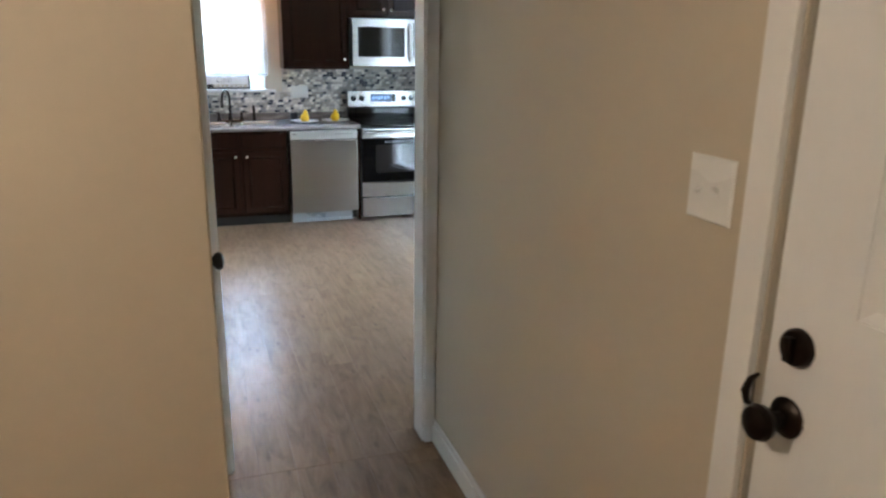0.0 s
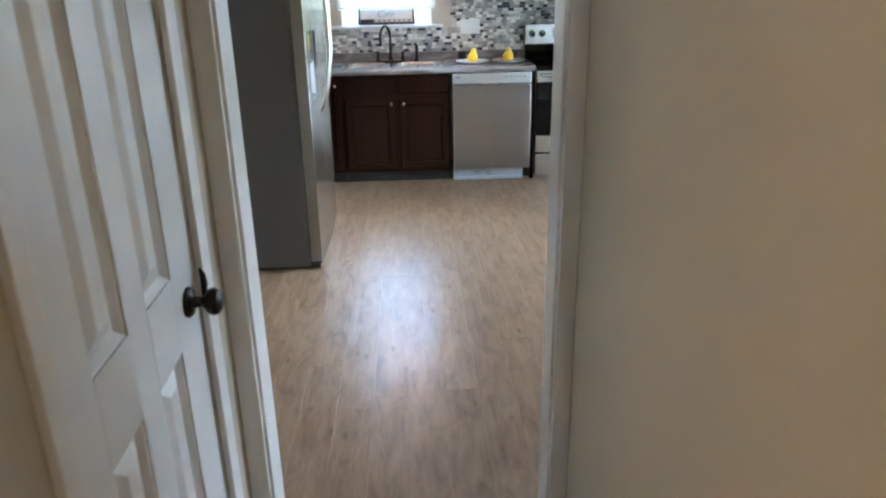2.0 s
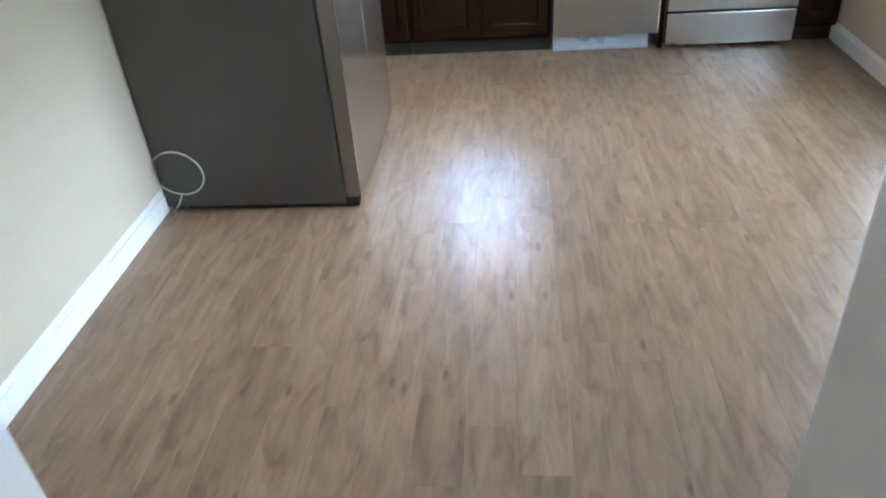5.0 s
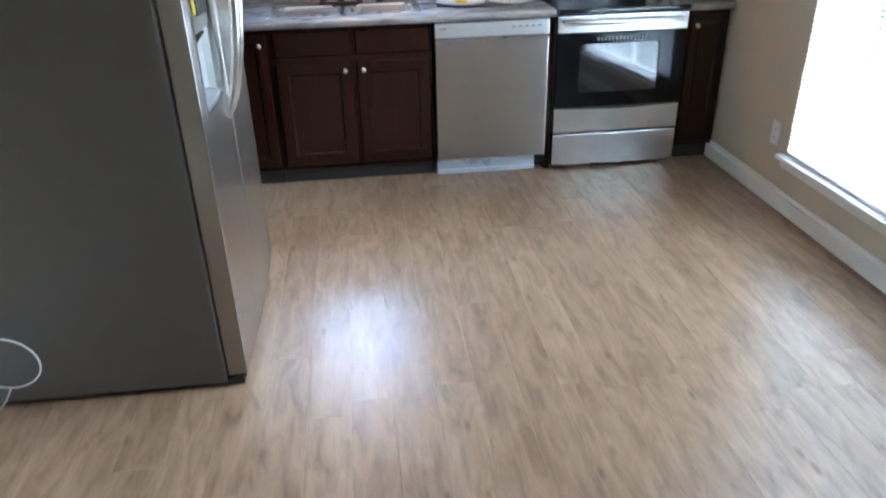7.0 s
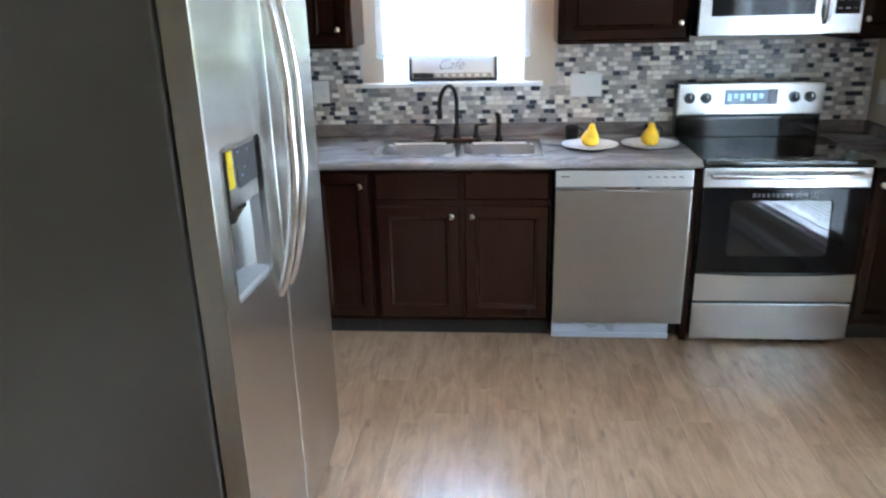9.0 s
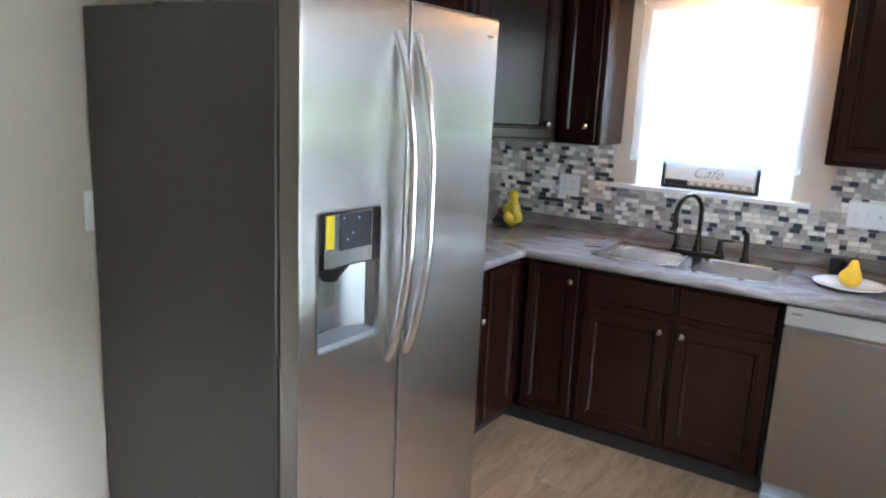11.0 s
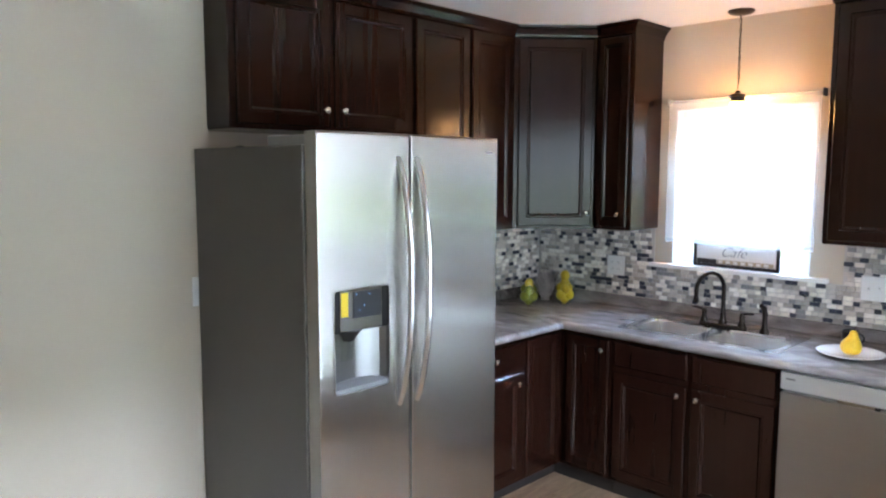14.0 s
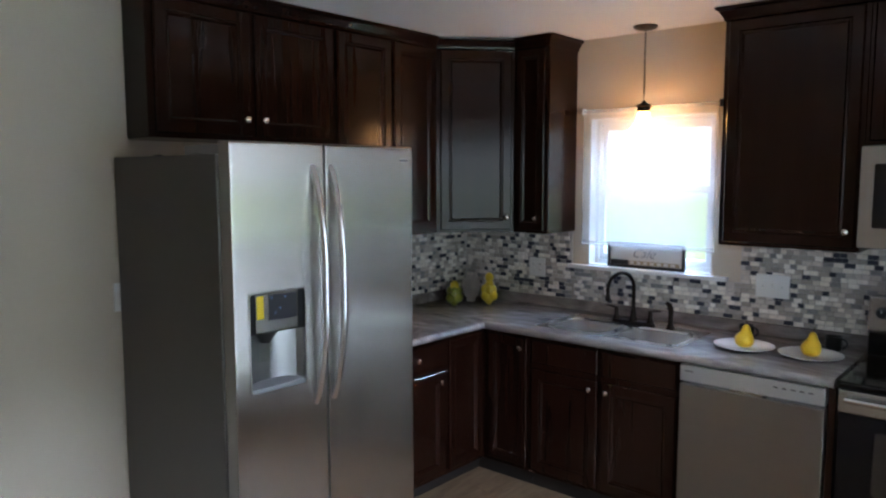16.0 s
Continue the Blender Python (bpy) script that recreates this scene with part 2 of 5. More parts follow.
# stone-look laminate with long smoky veins
LAMINATE, ln, ll, lsh = mat("stone_look_laminate", rough=0.24)
lv = coords(ln, ll, (1.3, 3.2, 3.2))
vein = noise_tex(ln, ll, lv, 2.3, 7, 0.62, 1.8)
cloud = noise_tex(ln, ll, lv, 1.1, 4, 0.5, 0.6)
speck = noise_tex(ln, ll, coords(ln, ll, (1, 1, 1)), 190, 3)
lam = ramp(ln, ll, vein, [(0.28, (0.110, 0.098, 0.093)), (0.44, (0.205, 0.184, 0.173)), (0.57, (0.278, 0.254, 0.240)), (0.72, (0.41, 0.385, 0.37))])
lam = mix(ln, ll, lam, ramp(ln, ll, cloud, [(0.35, (0.75, 0.73, 0.72)), (0.65, (1.12, 1.1, 1.1))]), 0.8, "MULTIPLY")
lam = mix(ln, ll, lam, ramp(ln, ll, speck, [(0.35, (0.85,) * 3), (0.65, (1.1,) * 3)]), 0.5, "MULTIPLY")
ll.new(lam, lsh.inputs["Base Color"])


def mosaic(name, source):
    """Mosaic tile glass and stone: each piece takes one of a few greys and creams."""
    m, n, l, sh = mat(name, rough=0.18)
    if source == "island":
        rnd = n.new("ShaderNodeNewGeometry").outputs["Random Per Island"]
    else:
        rnd = n.new("ShaderNodeObjectInfo").outputs["Random"]
    tones = [(0.0, (0.86, 0.81, 0.72)), (0.15, (0.46, 0.42, 0.375)), (0.29, (0.66, 0.61, 0.55)), (0.42, (0.060, 0.066, 0.088)),
             (0.56, (0.38, 0.345, 0.310)), (0.68, (0.88, 0.84, 0.77)), (0.80, (0.25, 0.245, 0.245)), (0.89, (0.56, 0.51, 0.45))]
    picked = ramp(n, l, rnd, tones, True)
    v = coords(n, l, (1, 1, 1))
    cloudy = noise_tex(n, l, v, 45, 4)
    l.new(mix(n, l, picked, ramp(n, l, cloudy, [(0.3, (0.82,) * 3), (0.7, (1.12,) * 3)]), 0.8, "MULTIPLY"), sh.inputs["Base Color"])
    l.new(ramp(n, l, rnd, [(0.2, (0.12,) * 3), (0.8, (0.34,) * 3)]), sh.inputs["Roughness"])
    return m


TILE, TILES = mosaic("mosaic_tile", "object"), mosaic("mosaic_tiles_joined", "island")


# ---- building helpers ----
def part(name, bm, material, parent=None, label="", smooth=False):
    """Links a bmesh as one mesh object, under a thing or a part."""
    bmesh.ops.recalc_face_normals(bm, faces=bm.faces)
    me = bpy.data.meshes.new(name)
    bm.to_mesh(me)
    bm.free()
    me.materials.append(material)
    if smooth:
        me.shade_smooth()
        largest = max(f.area for f in me.polygons)
        me.set_sharp_from_angle(angle=radians(12 if largest > 0.003 else 38))
    ob = new(name, me)
    if parent:
        ob.parent = parent
        if parent.type == "EMPTY":
            ob.matrix_parent_inverse = Matrix.Translation(-parent.location)
    return tagged(ob, label)


def thing(name, at, label, category, group="", kind=""):
    ob = new(name)
    ob.location = at
    ob.empty_display_size = 0.05
    return tagged(ob, label, category, group, kind)


def box(bm, x0, x1, y0, y1, z0, z1, bevel=0.0, seg=2):
    vs = bmesh.ops.create_cube(bm, size=1.0)["verts"]
    for v in vs:
        v.co = Vector(((x0 + x1) / 2 + v.co.x * (x1 - x0), (y0 + y1) / 2 + v.co.y * (y1 - y0), (z0 + z1) / 2 + v.co.z * (z1 - z0)))
    if bevel:
        bmesh.ops.bevel(bm, geom=list({e for v in vs for e in v.link_edges}), offset=bevel, segments=seg, affect="EDGES", profile=0.6)
    return bm


def boxed(*spans, bevel=0.0):
    bm = bmesh.new()
    for s in spans:
        box(bm, *s, bevel=bevel)
    return bm


def stack(bm, loops, cap=True, close=False):
    """Joins loops of points (all the same length) by quads."""
    rings = [[bm.verts.new(p) for p in loop] for loop in loops]
    pairs = list(zip(rings, rings[1:])) + ([(rings[-1], rings[0])] if close else [])
    for a, b in pairs:
        for i in range(len(a)):
            j = (i + 1) % len(a)
            bm.faces.new((a[i], a[j], b[j], b[i]))
    if cap and not close:
        bm.faces.new(rings[0][::-1])
        bm.faces.new(rings[-1])
    return bm


def panel(bm, o, u, v, w, h, prof):
    """A framed panel: rectangle w by h from corner o along u and v, stepped by prof, pairs of (inset, height above the back)."""
    o, u, v = Vector(o), Vector(u), Vector(v)
    n = u.cross(v)
    loops = []
    for inset, up in prof:
        loops.append([o + u * a + v * b + n * up for a, b in ((inset, inset), (w - inset, inset), (w - inset, h - inset), (inset, h - inset))])
    return stack(bm, loops)


def lathe(bm, prof, at=(0, 0, 0), axis=(0, 0, 1), seg=20):
    turn = Vector((0, 0, 1)).rotation_difference(Vector(axis).normalized()).to_matrix()
    loops = [[Vector(at) + turn @ Vector((r * math.cos(2 * math.pi * i / seg), r * math.sin(2 * math.pi * i / seg), z)) for i in range(seg)] for r, z in prof]
    return stack(bm, loops)


def tube(bm, points, r, seg=10):
    points = [Vector(p) for p in points]
    radii = r if isinstance(r, (list, tuple)) else [r] * len(points)
    loops = []
    side = None
    for i, p in enumerate(points):
        d = (points[min(i + 1, len(points) - 1)] - points[max(i - 1, 0)]).normalized()
        if side is None:
            side = d.orthogonal().normalized()
        side = (side - d * side.dot(d)).normalized()
        up = d.cross(side)
        loops.append([p + (side * math.cos(2 * math.pi * k / seg) + up * math.sin(2 * math.pi * k / seg)) * radii[i] for k in range(seg)])
    return stack(bm, loops)


def ball(bm, at, r, squash=(1, 1, 1), seg=14):
    vs = bmesh.ops.create_uvsphere(bm, u_segments=seg, v_segments=seg // 2 + 2, radius=r)["verts"]
    for v in vs:
        v.co = Vector(at) + Vector((v.co.x * squash[0], v.co.y * squash[1], v.co.z * squash[2]))
    return bm


def rrect(x0, x1, y0, y1, r, z, seg=6):
    pts = []
    for cx, cy, a0 in ((x1 - r, y1 - r, 0), (x0 + r, y1 - r, 90), (x0 + r, y0 + r, 180), (x1 - r, y0 + r, 270)):
        for k in range(seg + 1):
            a = radians(a0 + 90 * k / seg)
            pts.append(Vector((cx + r * math.cos(a), cy + r * math.sin(a), z)))
    return pts


def structure(name, bm, material, label, category, smooth=False):
    return tagged(part(name, bm, material, None, label, smooth), "", category, "", "structure")


# ---- setting: walls, ceiling, floor ----
XL, XR, YB, YN, ZC = -0.425, 2.835, 7.215, 2.638, 2.45
XA, YA = -0.545, 4.86            # the fridge and counter stand in a shallow alcove
HL, HR = 0.455, 1.312            # hall walls
WX0, WX1, WZ0, WZ1 = 0.385, 1.115, 1.150, 2.00      # sink window
SY0, SY1, SZ0, SZ1 = 4.00, 5.845, 0.275, 2.07       # side window
DX0, DX1, DZ = 0.50, 1.270, 2.05                    # doorway into the kitchen

structure("wall_north", boxed((XA - 0.12, WX0, YB, YB + 0.14, -0.05, ZC + 0.03), (WX1, XR + 0.12, YB, YB + 0.14, -0.05, ZC + 0.03),
          (WX0, WX1, YB, YB + 0.14, -0.05, WZ0), (WX0, WX1, YB, YB + 0.14, WZ1, ZC + 0.03)), PAINT, "greige painted kitchen wall with the sink window", "wall")
structure("wall_east", boxed((XR, XR + 0.14, YN, SY0, -0.05, ZC + 0.03), (XR, XR + 0.14, SY1, YB, -0.05, ZC + 0.03),
          (XR, XR + 0.14, SY0, SY1, -0.05, SZ0), (XR, XR + 0.14, SY0, SY1, SZ1, ZC + 0.03)), PAINT, "greige painted wall with a low wide window", "wall")
structure("wall_west", boxed((XL - 0.27, XL, YN + 0.115, YA, -0.05, ZC + 0.03)), PAINT, "greige painted wall beside the refrigerator", "wall")
structure("wall_alcove", boxed((XA - 0.12, XA, YA, YB, -0.05, ZC + 0.03)), PAINT, "greige painted wall behind the refrigerator", "wall")
structure("wall_south", boxed((XL - 0.27, DX0, YN, YN + 0.115, -0.05, ZC + 0.03), (DX1, XR, YN, YN + 0.115, -0.05, ZC + 0.03),
          (DX0, DX1, YN, YN + 0.115, DZ, ZC + 0.03)), PAINT, "greige painted wall with the doorway from the hall", "wall")
CD0, CD1, CDZ = 1.812, 2.425, 2.03      # closet door
structure("wall_hall_west", boxed((HL - 0.12, HL, 1.76, CD0 - 0.005, -0.05, ZC + 0.03), (HL - 0.12, HL, CD1 + 0.005, YN, -0.05, ZC + 0.03),
          (HL - 0.12, HL, CD0 - 0.005, CD1 + 0.005, CDZ + 0.005, ZC + 0.03)), PAINT, "greige painted hall wall around the closet door", "wall")
bm = bmesh.new()
stack(bm, [[Vector((x, y, z)) for x, y in ((0.30, 1.50), (0.474, 1.50), (0.478, 1.504), (HL, 1.76), (0.30, 1.76))] for z in (-0.05, ZC + 0.03)])
structure("wall_hall_corner", bm, PAINT, "greige painted hall corner", "wall")
structure("wall_entry_north", boxed((-1.6, 0.30, 1.50, 1.62, -0.05, ZC + 0.03)), PAINT, "greige painted wall end in warm lamp light", "wall")
ED0, ED1 = 0.03, 0.936                  # entry door
structure("wall_hall_east", boxed((HR, HR + 0.14, ED1 + 0.005, YN, -0.05, ZC + 0.03), (HR, HR + 0.14, -1.6, ED0 - 0.005, -0.05, ZC + 0.03),
          (HR, HR + 0.14, ED0 - 0.005, ED1 + 0.005, 2.05, ZC + 0.03)), PAINT, "greige painted hall wall with the entry door", "wall")
structure("wall_entry_west", boxed((-1.72, -1.6, -1.6, 1.62, -0.05, ZC + 0.03)), PAINT, "greige painted entry wall", "wall")
structure("wall_entry_south", boxed((-1.72, HR + 0.14, -1.72, -1.6, -0.05, ZC + 0.03)), PAINT, "greige painted entry wall", "wall")
structure("closet_back", boxed((HL - 0.75, HL - 0.70, 1.57, YN, -0.05, ZC + 0.03)), PAINT, "plain closet back wall", "wall")
structure("ceiling", boxed((-1.75, XR + 0.14, -1.75, YB + 0.14, ZC, ZC + 0.12)), CEILING, "white lightly textured ceiling", "ceiling")
structure("ground", boxed((-400, 400, -400, 400, -0.62, -0.55)), GRASS, "green lawn outside", "ground")


def garden_haze(name, strength):
    """Bright out-of-focus daylight: pale drive, a green hedge band, white sky."""
    m = bpy.data.materials.new(name)
    m.use_nodes = True
    n, l = m.node_tree.nodes, m.node_tree.links
    n.remove(n["Principled BSDF"])
    glow, tcz, sep = n.new("ShaderNodeEmission"), n.new("ShaderNodeTexCoord"), n.new("ShaderNodeSeparateXYZ")
    l.new(tcz.outputs["Object"], sep.inputs[0])
    height = math_node(n, l, "ADD", math_node(n, l, "MULTIPLY", sep.outputs["Z"], 0.2), math_node(n, l, "MULTIPLY", noise_tex(n, l, tcz.outputs["Object"], 0.9, 5), 0.12))
    l.new(ramp(n, l, height, [(0.08, (0.50, 0.52, 0.55)), (0.21, (0.50, 0.54, 0.53)), (0.24, (0.50, 0.68, 0.36)), (0.34, (0.62, 0.76, 0.46)), (0.40, (0.90, 0.96, 1.0))]), glow.inputs[0])
    glow.inputs[1].default_value = strength
    l.new(glow.outputs[0], n["Material Output"].inputs[0])
    return m


structure("backdrop_1", boxed((-5.0, 7.0, 11.0, 11.05, -0.55, 7.0)), garden_haze("bright_garden_haze", 1.7), "bright hazy garden and sky beyond the sink window", "backdrop")
structure("backdrop_2", boxed((7.0, 7.05, -2.0, 10.9, -0.55, 7.0)), garden_haze("bright_drive_haze", 3.2), "bright hazy garden and sky beyond the side window", "backdrop")
floor = structure("floor", boxed((-1.75, XR + 0.14, -1.75, YB + 0.14, -0.12, -0.004)), TOEKICK, "grey-brown oak-look plank floor", "floor")


def molding(name, spans, label, mat_=None, bevel=0.004):
    return structure(name, boxed(*spans, bevel=bevel), mat_ or TRIM, label, name.rstrip("_0123456789"))


def baseboard(name, x0, x1, y0, y1):
    """A baseboard with a thinner stepped top."""
    bm = bmesh.new()
    box(bm, x0, x1, y0, y1, 0.0, 0.078, 0.003)
    tx = 0.006 if x1 - x0 < y1 - y0 else 0
    ty = 0.006 if not tx else 0
    if name.endswith(("west", "alcove")):
        box(bm, x0, x1 - tx, y0, y1, 0.078, 0.104, 0.004)
    elif name.endswith(("east", "hall")):
        box(bm, x0 + tx, x1, y0, y1, 0.078, 0.104, 0.004)
    else:
        box(bm, x0, x1, y0 + ty, y1, 0.078, 0.104, 0.004)
    structure(name, bm, TRIM, "white painted stepped baseboard", "baseboard", True)


baseboard("baseboard_west", XL, XL + 0.014, YN + 0.13, YA)
baseboard("baseboard_east", XR - 0.014, XR, YN + 0.13, 6.64)
baseboard("baseboard_hall", HR - 0.014, HR, ED1 + 0.10, YN - 0.016)
baseboard("baseboard_closet_west", HL, HL + 0.014, CD1 + 0.075, YN - 0.016)


def frame_trim(name, spans, label):
    structure(name, boxed(*spans, bevel=0.003), TRIM, label, "trim", True)


# doorway: casing towards the hall and the kitchen, and the jamb
CW = 0.058
for i, (y0, y1) in enumerate(((YN - 0.016, YN), (YN + 0.115, YN + 0.131))):
    frame_trim(f"trim_{i + 1}", [(DX0 - CW + 0.006 if i == 0 else DX0 - CW, DX0 + 0.004, y0, y1, 0, DZ + CW), (DX1 - 0.004, min(DX1 + CW, HR - 0.001) if i == 0 else DX1 + CW, y0, y1, 0, DZ + CW),
                                 (DX0 + 0.004, DX1 - 0.004, y0, y1, DZ - 0.004, DZ + CW)], "white painted doorway casing")
frame_trim("trim_3", [(DX0, DX0 + 0.012, YN, YN + 0.115, 0, DZ), (DX1 - 0.012, DX1, YN, YN + 0.115, 0, DZ), (DX0 + 0.012, DX1 - 0.012, YN, YN + 0.115, DZ - 0.012, DZ)], "white painted doorway jamb")
# closet door casing with a rounded back edge
frame_trim("trim_4", [(HL, HL + 0.015, CD0 - 0.052, CD0 - 0.006, 0, CDZ + 0.065), (HL, HL + 0.015, CD1 + 0.008, CD1 + 0.07, 0, CDZ + 0.065),
                      (HL, HL + 0.015, CD0 - 0.008, CD1 + 0.008, CDZ + 0.008, CDZ + 0.065)], "white painted closet door casing")
frame_trim("trim_5", [(HL - 0.12, HL - 0.002, CD0 - 0.004, CD0 - 0.001, 0, CDZ), (HL - 0.12, HL - 0.002, CD1 + 0.001, CD1 + 0.004, 0, CDZ)], "white painted closet door jamb")
# entry door casing
frame_trim("trim_6", [(HR - 0.017, HR, ED1 + 0.008, ED1 + 0.068, 0, 2.12), (HR - 0.017, HR, ED0 - 0.085, ED0 - 0.010, 0, 2.12),
                      (HR - 0.017, HR, ED0 - 0.010, ED1 + 0.010, 2.04, 2.12)], "white painted entry door casing")


def door_knob(parent, at, axis, scale=1.0):
    """A round bronze knob on a rosette."""
    bm = bmesh.new()
    s = scale
    lathe(bm, [(0.0, 0.0), (0.031 * s, 0.0), (0.032 * s, 0.004 * s), (0.026 * s, 0.011 * s), (0.012 * s, 0.014 * s), (0.011 * s, 0.030 * s),
               (0.016 * s, 0.036 * s), (0.026 * s, 0.044 * s), (0.029 * s, 0.054 * s), (0.025 * s, 0.064 * s), (0.013 * s, 0.070 * s), (0.0, 0.071 * s)], at, axis, 24)
    return part("door_knob", bm, BRONZE, parent, "dark bronze round knob", True)


def panel_door(name, x, facing, y0, y1, z1, columns, rows, label):
    """A white moulded door in a wall along y: stiles, rails and raised panels. facing: the way its face looks along x."""
    at = (x, (y0 + y1) / 2, 0.006)
    d = tagged(thing(name, at, label, "door"), kind="structure")
    t = 0.034 * facing
    bm = bmesh.new()
    xs = sorted((x, x - t))
    ys = [y0] + [c for span in columns for c in span] + [y1]
    for a, b in zip(ys[::2], ys[1::2]):
        box(bm, *xs, a, b, 0.006, z1, 0.0015)
    zs = [0.006] + [c for span in rows for c in span] + [z1]
    for c0, c1 in columns:
        for a, b in zip(zs[::2], zs[1::2]):
            box(bm, *xs, c0, c1, a, b)
    part("door_frame", bm, DOORPAINT, d, smooth=True)
    for c0, c1 in columns:
        for r0, r1 in rows:
            bm = bmesh.new()
            w, h = c1 - c0, r1 - r0
            prof = [(0, 0), (0, 0.030), (0.004, 0.029), (0.017, 0.019), (0.026, 0.019), (0.048, 0.029), (0.052, 0.030)]
            if facing > 0:
                panel(bm, (x - 0.034, c0, r0), (0, 1, 0), (0, 0, 1), w, h, prof)
            else:
                panel(bm, (x + 0.034, c1, r0), (0, -1, 0), (0, 0, 1), w, h, prof)
            part("raised_panel", bm, DOORPAINT, d)
    return d


closet = panel_door("door_1", HL - 0.004, 1, CD0, CD1, CDZ, [(CD0 + 0.112, CD0 + 0.250), (CD1 - 0.272, CD1 - 0.134)], [(0.22, 0.845), (1.000, 1.56), (1.66, 1.88)],
                    "white six-panel closet door, closed, with bronze knob")
door_knob(closet, (HL - 0.004, CD1 - 0.062, 0.920), (1, 0, 0))
bm = bmesh.new()
tube(bm, [(HL + 0.010, CD1 + 0.000, 0.968), (HL + 0.014, CD1 + 0.002, 0.955), (HL + 0.015, CD1 + 0.003, 0.935), (HL + 0.013, CD1 + 0.003, 0.915), (HL + 0.009, CD1 + 0.003, 0.900)], [0.003, 0.006, 0.0075, 0.006, 0.003], 8)
part("strike_lip", bm, BRONZE, closet, "dark bronze strike lip", True)
entry = panel_door("door_2", HR + 0.012, -1, ED0, ED1, 2.035, [(ED0 + 0.11, ED0 + 0.41), (ED1 - 0.41, ED1 - 0.15)], [(0.22, 0.72), (1.22, 1.56), (1.66, 1.88)],
                   "white panelled entry door, closed, with bronze deadbolt and knob")
door_knob(entry, (HR + 0.012, ED1 - 0.058, 1.022), (-1, 0, 0), 1.05)
bm = bmesh.new()
lathe(bm, [(0.0, 0), (0.031, 0), (0.031, 0.008), (0.027, 0.014), (0.012, 0.016), (0.0, 0.016)], (HR + 0.012, ED1 - 0.06, 1.142), (-1, 0, 0), 24)
box(bm, HR - 0.016, HR - 0.002, ED1 - 0.066, ED1 - 0.054, 1.122, 1.162, 0.003)
part("deadbolt", bm, BRONZE, entry, "dark bronze deadbolt thumb turn", True)
bm = bmesh.new()
tube(bm, [(HR + 0.002, ED1 + 0.002, 1.072), (HR - 0.012, ED1 + 0.006, 1.062), (HR - 0.017, ED1 + 0.008, 1.042), (HR - 0.012, ED1 + 0.007, 1.022), (HR + 0.002, ED1 + 0.004, 1.012)], [0.003, 0.006, 0.0075, 0.006, 0.003], 8)
part("strike_lip", bm, BRONZE, entry, "dark bronze strike lip", True)


def wall_plate(at, u, v, w, h, kind, gangs, label):
    """A switch or outlet plate; u along the wall, v up, outwards u x v."""
    o, u, v = Vector(at), Vector(u), Vector(v)
    n = u.cross(v)
    th = thing(kind, o, label, "switch" if "switch" in kind else "outlet")
    bm = bmesh.new()
    panel(bm, o - u * w / 2 - v * h / 2, u, v, w, h, [(0, 0), (0, 0.003), (0.004, 0.006), (0.005, 0.006)])
    part("cover_plate", bm, PLATEPLASTIC, th)
    for g in range(gangs):
        c = o + u * ((g - (gangs - 1) / 2) * 0.046)
        if "switch" in kind:
            bm = bmesh.new()
            panel(bm, c - u * 0.005 - v * 0.012 + n * 0.006, u, v, 0.010, 0.024, [(0, 0), (0, 0.001), (0.001, 0.0015)])
            part("slot", bm, PLATEPLASTIC, th)
            bm = bmesh.new()
            tube(bm, [c + n * 0.006, c + n * 0.018 + v * (0.009 if g % 2 else -0.007)], [0.0045, 0.0035], 6)
            part("toggle", bm, PLATEPLASTIC, th)
        else:
            for s in (-0.0195, 0.0195):
                bm = bmesh.new()
                lathe(bm, [(0.0, 0), (0.017, 0), (0.0165, 0.002), (0.0, 0.002)], c + v * s + n * 0.006, n, 18)
                rec = part("receptacle", bm, PLATEPLASTIC, th)
                bm = bmesh.new()
                for k in (-0.006, 0.006):
                    panel(bm, c + v * (s - 0.004) + u * (k - 0.001) + n * 0.0075, u, v, 0.002, 0.009, [(0, 0), (0, 0.001)])
                part("contact_slots", bm, INK, rec)
    return th


wall_plate((HR, 1.103, 1.348), (0, -1, 0), (0, 0, 1), 0.116, 0.114, "light_switch", 2, "white double light switch on the hall wall")
wall_plate((XL, 4.806, 1.178), (0, 1, 0), (0, 0, 1), 0.072, 0.118, "light_switch", 1, "white light switch beside the refrigerator")
wall_plate((0.035, YB - 0.010, 1.108), (1, 0, 0), (0, 0, 1), 0.116, 0.116, "power_outlet", 2, "white double outlet on the mosaic backsplash")
wall_plate((1.428, YB - 0.010, 1.125), (1, 0, 0), (0, 0, 1), 0.160, 0.116, "light_switch", 3, "white triple switch on the mosaic backsplash")
wall_plate((XR, 5.965, 0.347), (0, -1, 0), (0, 0, 1), 0.072, 0.116, "power_outlet", 1, "white outlet low on the wall beside the window")
wall_plate((XR, 7.095, 1.085), (0, -1, 0), (0, 0, 1), 0.072, 0.116, "light_switch", 1, "white switch on the wall above the counter")

# ---- sink window ----
win = tagged(thing("window_1", ((WX0 + WX1) / 2, YB + 0.09, WZ0), "white double-hung sink window with daylight", "window"), kind="structure")
fy0, fy1 = YB + 0.075, YB + 0.125
part("window_frame", boxed((WX0, WX0 + 0.03, fy0 - 0.01, fy1, WZ0, WZ1), (WX1 - 0.03, WX1, fy0 - 0.01, fy1, WZ0, WZ1), (WX0 + 0.03, WX1 - 0.03, fy0 - 0.01, fy1, WZ0, WZ0 + 0.03),
                           (WX0 + 0.03, WX1 - 0.03, fy0 - 0.01, fy1, WZ1 - 0.03, WZ1), bevel=0.002), TRIM, win)
ZM = 1.60
